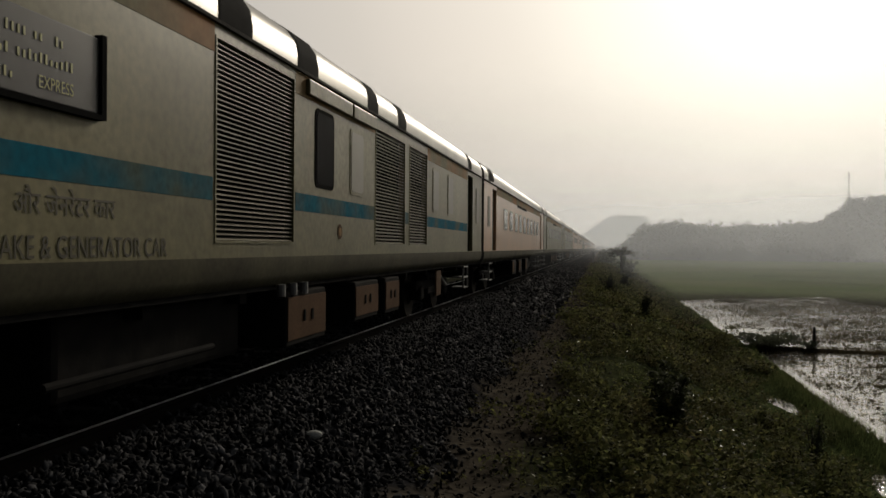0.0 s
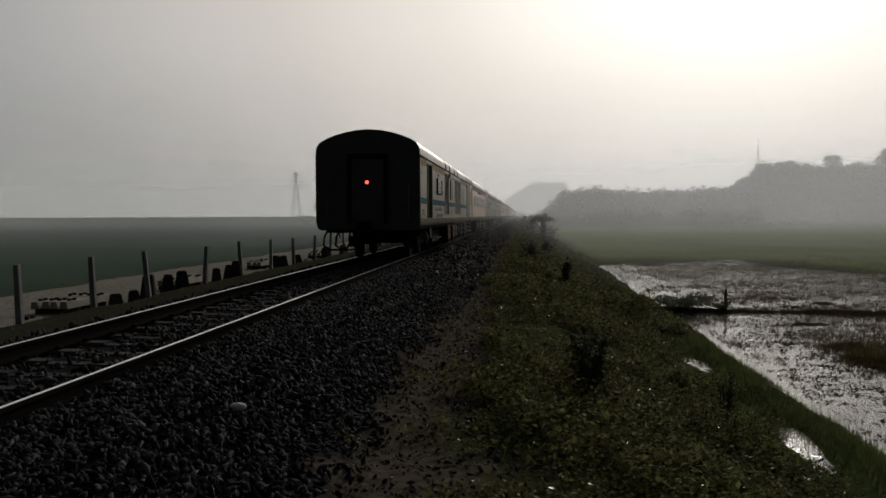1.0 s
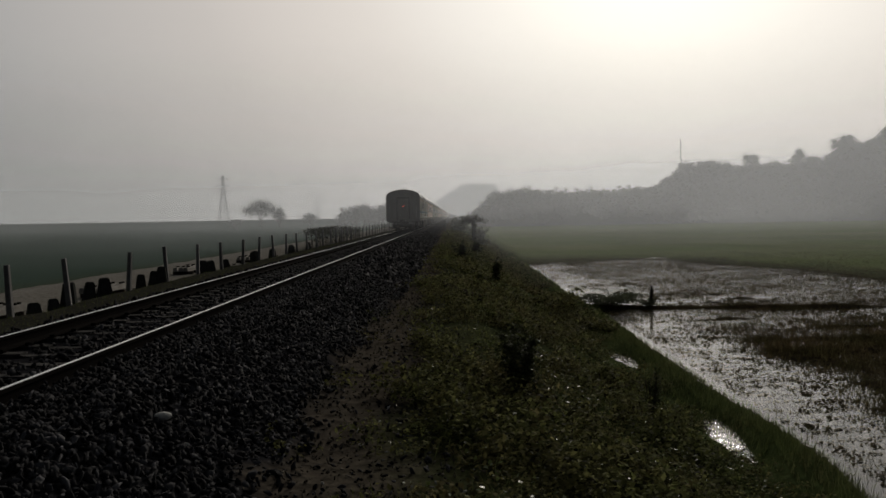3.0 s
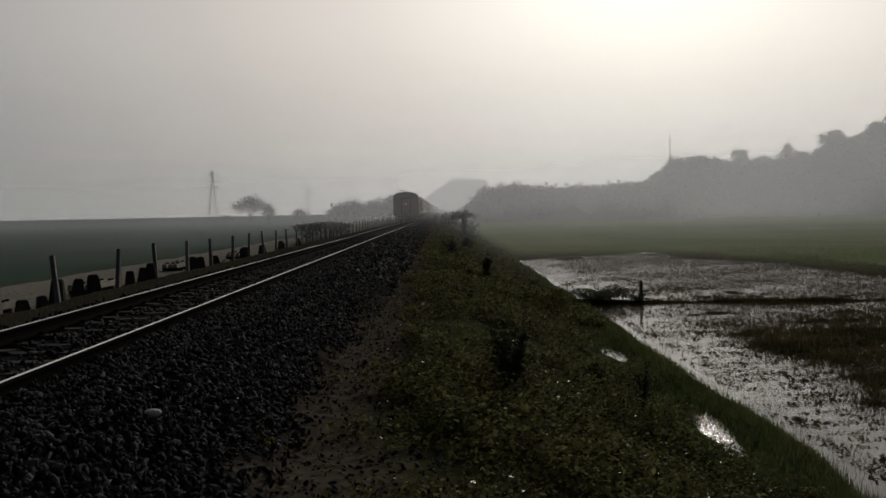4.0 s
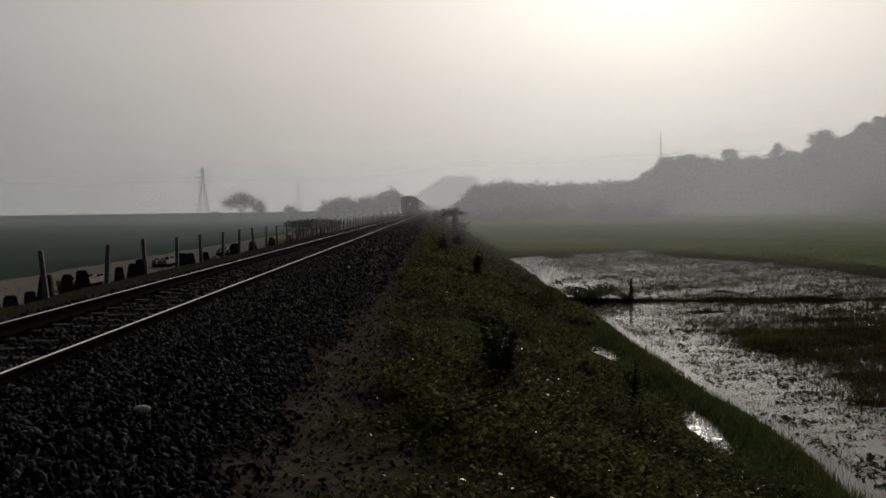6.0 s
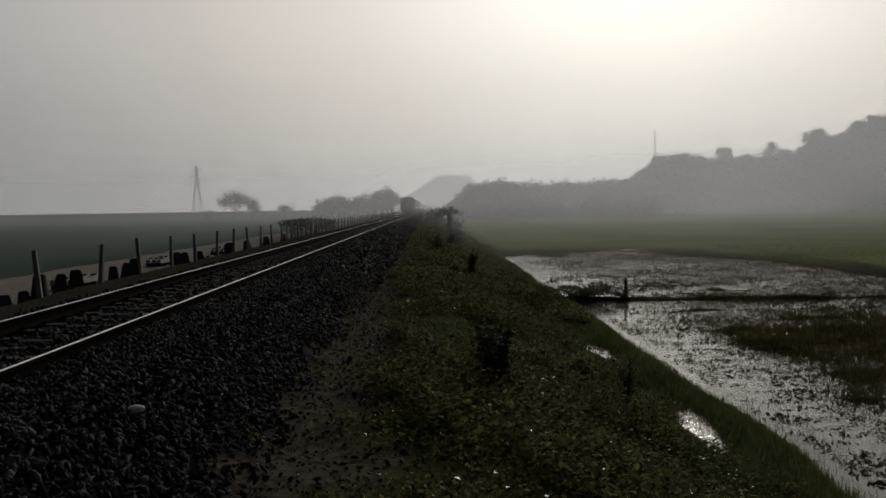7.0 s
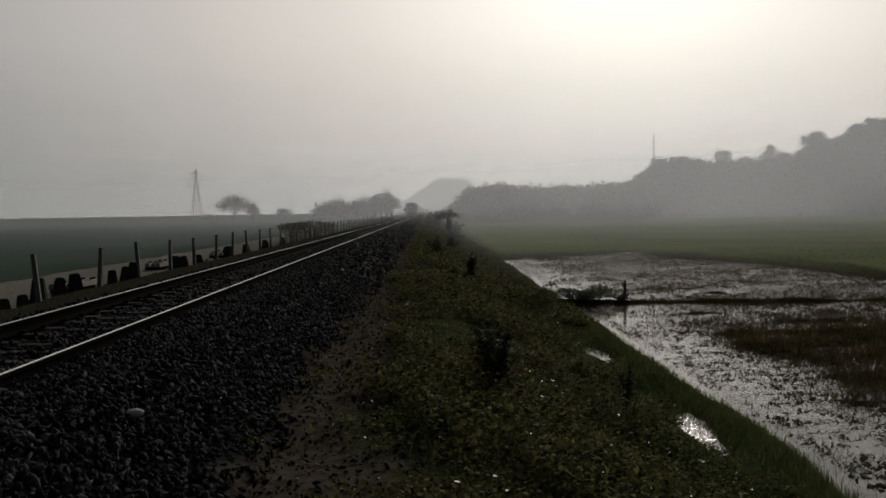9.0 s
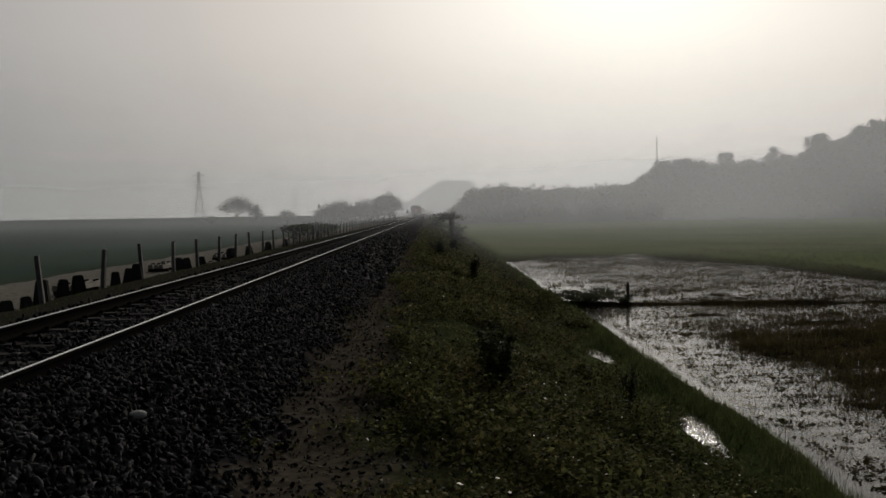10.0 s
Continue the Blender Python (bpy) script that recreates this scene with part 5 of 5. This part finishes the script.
def crowns(name, label, centres, radii, per, size, material, inner=0.55, outer=1.05):
    """Far woods: crowns of leaf clumps round many centres."""
    n = len(centres)
    d = rng.normal(0, 1, (n, per, 3))
    d /= np.linalg.norm(d, axis=2, keepdims=True)
    d *= (rng.uniform(inner, outer, (n, per, 1)))
    p = centres[:, None, :] + d * radii[:, None, None] * np.array([1, 1, 0.8])
    return tagged(leaves(name, p.reshape(-1, 3), size, material, 0.9, spread=1.7), label, "woods", kind="stuff")


n = 1300
hs = rng.uniform(0.22, 0.64, n)
hr = np.interp(hs, [s for s, _ in HILL], [r for _, r in HILL])
back = rng.uniform(0, 1, n)
hy = HILL_Y - 44 * back
hz = EYE[2] + hr * HILL_Y
hz = -3 + (hz + 3) * np.interp(back, [0, 0.2, 0.45, 0.75, 1.0], [1.0, 0.93, 0.70, 0.32, 0.04])
rad = rng.uniform(2.0, 4.6, n)
hz = hz - 4.0
crowns("hill_woods", "dense woods covering the hill, their colour paled for haze", np.stack([EYE[0] + hs * HILL_Y, hy, hz + rad * 0.4], -1), rad, 150, 0.9, M_HILL)
# tree line at the hill's foot, with slim palms standing out of it
n = 230
hs = rng.uniform(0.028, 0.265, n)
top = np.interp(hs, [0.02, 0.035, 0.05, 0.075, 0.12, 0.18, 0.22, 0.28, 0.4, 0.6], [0.004, 0.016, 0.031, 0.032, 0.029, 0.028, 0.032, 0.034, 0.025, 0.02])
ty = rng.uniform(262, 285, n)
rad = rng.uniform(2.2, 3.8, n)
tz = EYE[2] + top * ty - rad * 0.8 - np.abs(rng.normal(0, 3.0, n))
crowns("misty_tree_line", "misty line of trees at the far side of the fields", np.stack([EYE[0] + hs * ty, ty, tz], -1), rad, 150, 0.8, M_HILL)
ridge("tree_line_mass", "dim mass of trees behind the fields", M_HILL, [(EYE[0] + s * 280, 284, EYE[2] + r * 280) for s, r in ((0.022, -0.0155), (0.032, -0.006), (0.05, 0.014), (0.075, 0.019), (0.12, 0.016), (0.18, 0.016), (0.22, 0.020), (0.25, 0.014), (0.30, -0.0155))], 14, -3.0, 0.4)


def palm(x, y, z, h):
    e = thing("palm_tree", "slim palm standing above a misty tree line", "palm tree", "palms", x, y, z)
    part("trunk", rod((0, 0, -3), (0.1, 0, h), 0.16, 0.11, seg=6), M_FAR_TREE, e)
    bm = bmesh.new()
    for k in range(9):
        a = k * 0.7
        t = (0.95 * math.cos(a), 0.95 * math.sin(a), h + 0.5 - 0.65 * (k % 3))
        w = (-0.22 * math.sin(a), 0.22 * math.cos(a), 0)
        m = (t[0] * 0.55, t[1] * 0.55, h + 0.7 - 0.2 * (k % 3))
        v = [bm.verts.new(c) for c in ((0.1, 0, h), (m[0] + w[0], m[1] + w[1], m[2]), t, (m[0] - w[0], m[1] - w[1], m[2]))]
        bm.faces.new(v)
    part("fronds", bm, M_FAR_TREE, e)


for k in range(26):
    s = 0.065 + 0.0062 * k + random.uniform(-0.002, 0.002)
    r = float(np.interp(s, [0.05, 0.075, 0.12, 0.18, 0.22, 0.28], [0.031, 0.0315, 0.0285, 0.0275, 0.0315, 0.038]))
    y = 275 + random.uniform(-8, 8)
    palm(EYE[0] + s * y, y, EYE[2] + r * y - 3.0, 2.4 + random.uniform(-0.5, 1.2))

cs = np.concatenate([np.arange(0.25, 0.62, 0.0085), np.arange(0.255, 0.62, 0.0085)]) + rng.uniform(-0.003, 0.003, 87)[: len(np.arange(0.25, 0.62, 0.0085)) + len(np.arange(0.255, 0.62, 0.0085))]
cr = np.interp(cs, [s for s, _ in HILL], [r for _, r in HILL])
cw = rng.uniform(1.6, 4.2, len(cs))
crowns("crest_woods", "rounded tree crowns along the hill crest, colour paled for haze", np.stack([EYE[0] + cs * HILL_Y, np.full(len(cs), HILL_Y - 3.0), EYE[2] + cr * HILL_Y - cw * 0.55 + rng.uniform(-3.5, 1.6, len(cs))], -1), cw, 220, 0.6, M_HILL, 0.4, 1.2)
# single crowns that stand out on the crest, and the mast
for s, r, w in ((0.351, 0.070, 6), (0.4026, 0.073, 7), (0.419, 0.065, 5), (0.455, 0.085, 7), (0.4662, 0.0895, 7), (0.512, 0.099, 8), (0.535, 0.105, 9), (0.30, 0.0615, 8), (0.275, 0.060, 6), (0.318, 0.060, 6)):
    y = HILL_Y - 4
    z = EYE[2] + r * y
    c = np.array([[EYE[0] + s * y + random.uniform(-w, w) * 0.35, y, z - 1.5 - abs(random.gauss(0, 2.4))] for _ in range(14)])
    crowns("crest_tree", "tall tree crown standing out on the misty hill crest", c, rng.uniform(1.0, 2.3, 14), 75, 0.5, M_HILL, 0.3, 1.25)
e = thing("radio_mast", "slim lattice radio mast behind the misty hill crest", "mast", "", EYE[0] + 0.269 * 318, 318, EYE[2] + 0.036 * 318)
bm = bmesh.new()
for k in range(3):
    a = k * 2.094
    add_rod(bm, (0.55 * math.cos(a), 0.55 * math.sin(a), -12), (0.16 * math.cos(a), 0.16 * math.sin(a), 16.2), 0.05, seg=5)
for k in range(18):
    a, z = k * 2.094, k * 0.9
    w = 0.38 - 0.22 * z / 16.2
    add_rod(bm, (w * math.cos(a), w * math.sin(a), z), (w * math.cos(a + 2.094), w * math.sin(a + 2.094), z + 0.9), 0.035, seg=4)
part("lattice", bm, M_FAR_STEEL, e)

ridge("table_hill", "flat-topped far hill with haze painted into its pale colour", M_MESA, [(EYE[0] + s * 900, 900, EYE[2] + r * 900) for s, r in ((-0.085, -0.004), (-0.0523, 0.0105), (-0.027, 0.0135), (-0.0095, 0.0245), (0.004, 0.0325), (0.009, 0.0385), (0.03, 0.0385), (0.0505, 0.0388), (0.0545, 0.029), (0.09, 0.02), (0.2, 0.012), (0.3, 0.0))], 120, -3.0, 0.8)


# ---------------------------------------------------------------- haze sheets
def mist_material(y, thick, rim, left, right, rise):
    """One added upright sheet standing in for haze: gone at the ground, bank and track included, even up to the
    hills' height, thinning out above; its colour is painted brighter towards the sun."""
    m = bpy.data.materials.new("ground_mist")
    m.use_nodes = True
    nt = m.node_tree
    nt.nodes.clear()
    tc = nt.nodes.new("ShaderNodeTexCoord")
    sep = nt.nodes.new("ShaderNodeSeparateXYZ")
    nt.links.new(tc.outputs["Object"], sep.inputs[0])
    n = nt.nodes.new("ShaderNodeTexNoise")
    n.inputs["Scale"].default_value, n.inputs["Detail"].default_value = 4.0 / y, 3
    nt.links.new(tc.outputs["Object"], n.inputs["Vector"])

    def ease(source, a, b, va, vb):
        r = nt.nodes.new("ShaderNodeMapRange")
        r.interpolation_type = "SMOOTHSTEP"
        r.inputs[1].default_value, r.inputs[2].default_value, r.inputs[3].default_value, r.inputs[4].default_value = a, b, va, vb
        nt.links.new(source, r.inputs[0])
        return r.outputs[0]

    def sum_up(operation, a, b):
        k = nt.nodes.new("ShaderNodeMath")
        k.operation = operation
        for socket, v in ((k.inputs[0], a), (k.inputs[1], b)):
            if isinstance(v, float):
                socket.default_value = v
            else:
                nt.links.new(v, socket)
        return k.outputs[0]

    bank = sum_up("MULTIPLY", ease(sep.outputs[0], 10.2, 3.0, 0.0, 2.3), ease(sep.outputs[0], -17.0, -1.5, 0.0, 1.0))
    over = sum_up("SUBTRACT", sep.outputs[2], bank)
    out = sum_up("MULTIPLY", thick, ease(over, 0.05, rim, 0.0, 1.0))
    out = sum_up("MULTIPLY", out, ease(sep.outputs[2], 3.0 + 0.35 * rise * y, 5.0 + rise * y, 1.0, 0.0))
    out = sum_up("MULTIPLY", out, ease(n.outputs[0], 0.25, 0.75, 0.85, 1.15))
    tr = nt.nodes.new("ShaderNodeBsdfTransparent")
    tl = nt.nodes.new("ShaderNodeBsdfTranslucent")
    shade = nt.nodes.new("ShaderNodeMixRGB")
    # sunward glow put into the sheet's colour: darker left, brighter right
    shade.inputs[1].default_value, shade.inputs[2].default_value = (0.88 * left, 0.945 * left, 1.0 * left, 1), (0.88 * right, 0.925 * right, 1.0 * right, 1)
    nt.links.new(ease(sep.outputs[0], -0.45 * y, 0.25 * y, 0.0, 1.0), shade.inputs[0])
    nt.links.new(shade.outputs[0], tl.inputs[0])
    mx = nt.nodes.new("ShaderNodeMixShader")
    nt.links.new(out, mx.inputs[0])
    nt.links.new(tr.outputs[0], mx.inputs[1])
    nt.links.new(tl.outputs[0], mx.inputs[2])
    o = nt.nodes.new("ShaderNodeOutputMaterial")
    nt.links.new(mx.outputs[0], o.inputs[0])
    return m


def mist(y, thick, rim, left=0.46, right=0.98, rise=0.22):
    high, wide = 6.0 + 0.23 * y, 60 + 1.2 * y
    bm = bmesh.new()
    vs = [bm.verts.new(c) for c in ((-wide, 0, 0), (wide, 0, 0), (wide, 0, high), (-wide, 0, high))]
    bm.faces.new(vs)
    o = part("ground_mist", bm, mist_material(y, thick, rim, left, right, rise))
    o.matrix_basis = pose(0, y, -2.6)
    tagged(o, "thin added sheet standing in for haze, coloured brighter towards the sun", "mist", kind="stuff")


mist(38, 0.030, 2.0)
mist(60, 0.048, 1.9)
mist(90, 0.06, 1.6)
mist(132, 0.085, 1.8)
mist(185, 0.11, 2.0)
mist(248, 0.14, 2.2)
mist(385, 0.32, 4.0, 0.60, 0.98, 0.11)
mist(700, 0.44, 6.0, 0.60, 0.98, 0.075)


# ---------------------------------------------------------------- ballast
def stone_shapes(k):
    """Angular stones: a few cut icosahedra."""
    out = []
    for _ in range(k):
        bm = bmesh.new()
        bmesh.ops.create_icosphere(bm, subdivisions=1, radius=1)
        v = np.array([c.co for c in bm.verts])
        f = np.array([[c.index for c in p.verts] for p in bm.faces])
        bm.free()
        v = np.clip(v * rng.uniform(0.75, 1.2, (len(v), 1)), -rng.uniform(0.5, 0.8, 3), rng.uniform(0.5, 0.85, 3)) @ np.linalg.qr(rng.normal(0, 1, (3, 3)))[0]
        v = v * np.array([rng.uniform(1.4, 2.1), rng.uniform(0.8, 1.2), rng.uniform(0.35, 0.6)])
        out.append((v, f))
    return out


SHAPES = stone_shapes(6)


def turns(n):
    q = rng.normal(0, 1, (n, 4))
    q /= np.linalg.norm(q, axis=1, keepdims=True)
    w, x, y, z = q.T
    return np.stack([1 - 2 * (y * y + z * z), 2 * (x * y - z * w), 2 * (x * z + y * w), 2 * (x * y + z * w), 1 - 2 * (x * x + z * z), 2 * (y * z - x * w),
                     2 * (x * z - y * w), 2 * (y * z + x * w), 1 - 2 * (x * x + y * y)], -1).reshape(n, 3, 3)


def stones(name, pts, size, material, label):
    allv, allf, base = [], [], 0
    groups = rng.integers(0, len(SHAPES), len(pts))
    for g, (v, f) in enumerate(SHAPES):
        p = pts[groups == g]
        n = len(p)
        s = size * rng.uniform(0.55, 1.35, n)
        w = np.einsum("nij,kj->nki", turns(n), v) * s[:, None, None] + p[:, None, :]
        allv.append(w.reshape(-1, 3))
        allf.append((np.arange(n)[:, None, None] * len(v) + f[None] + base).reshape(-1, 3))
        base += n * len(v)
    return tagged(from_arrays(name, np.concatenate(allv), np.concatenate(allf), material), label, "ballast", kind="stuff")


def bed(n, x0, x1, y0, y1, near=1.5, lift=0.012):
    p = scatter(n, x0, x1, y0, y1, None, near)
    p[:, 2] += rng.uniform(-0.015, lift + 0.02, len(p))
    return p


shoulder = bed(25000, 0.95, 3.3, 3.0, 26, 1.35)
shoulder[:, 2] = np.where(shoulder[:, 0] < 1.9, -0.125 - 0.05 * np.clip(shoulder[:, 0] - 1.0, 0, 1) + 0.6 * (shoulder[:, 2] + 0.22), shoulder[:, 2])
shoulder = shoulder[shoulder[:, 0] < 2.98 + 0.28 * rough(shoulder[:, 0] * 0.2, shoulder[:, 1], 1.4) + rng.normal(0, 0.12, len(shoulder))]
stones("ballast", shoulder, 0.033, M_BALLAST, "dark crushed stone ballast on the track's shoulder")
stones("near_ballast", bed(5200, 1.4, 3.15, -9, 3.2, 1.0), 0.04, M_BALLAST, "dark crushed stone ballast on the track's shoulder")
stones("far_ballast", bed(9000, 0.95, 3.3, 24, 90, 1.2), 0.07, M_BALLAST, "dark crushed stone ballast on the track's shoulder")
mid = bed(9000, -1.95, 1.4, 5, 60, 1.3)
mid[:, 2] = -0.21 + rng.uniform(-0.02, 0.02, len(mid))
mid = mid[np.abs(np.abs(mid[:, 0]) - 0.871) > 0.11]
stones("crib_ballast", mid, 0.04, M_BALLAST, "dark crushed stone between the sleepers")
stones("path_pebbles", bed(5200, 2.9, 4.9, 3.2, 34, 1.4), 0.016, M_PEBBLE, "small brown pebbles on the path")
stones("stray_stones", bed(1800, 2.9, 4.6, 3.2, 40, 1.4), 0.026, M_BALLAST, "stones strayed from the ballast onto the path")
stones("pale_chips", bed(160, 1.9, 5.2, 3.4, 20, 1.3), 0.017, M_PALE_STONE, "pale chips of stone and litter")

# the nearest stones, each its own piece of the shoulder
shoulder_bed = thing("ballast_shoulder", "loose dark crushed stones at the foot of the ballast", "ballast")
stone_meshes = []
for v, f in SHAPES:
    me = bpy.data.meshes.new("stone")
    me.from_pydata([tuple(c * 0.036) for c in v], [], [tuple(int(i) for i in c) for c in f])
    me.materials.append(M_BALLAST_ONE)
    stone_meshes.append(me)
for k, p in enumerate(bed(290, 1.9, 3.3, 4.2, 8.5, 1.0, 0.03)):
    o = new("stone", stone_meshes[k % len(stone_meshes)])
    o.parent = shoulder_bed
    o.matrix_basis = pose(p[0], p[1], p[2] + 0.012, random.uniform(0, 360), random.uniform(0, 360), random.uniform(0, 360))
o = part("pale_stone", (lambda b: (bmesh.ops.create_icosphere(b, subdivisions=2, radius=0.055, matrix=Matrix.Diagonal((1.4, 0.9, 0.7, 1))), b)[1])(bmesh.new()), M_PALE_STONE)
o.matrix_basis = pose(2.17, 7.1, float(height(2.17, 7.1)) + 0.05, 0, 0, 20)
tagged(o, "single pale stone lying on the dark ballast", "stone")

motions()
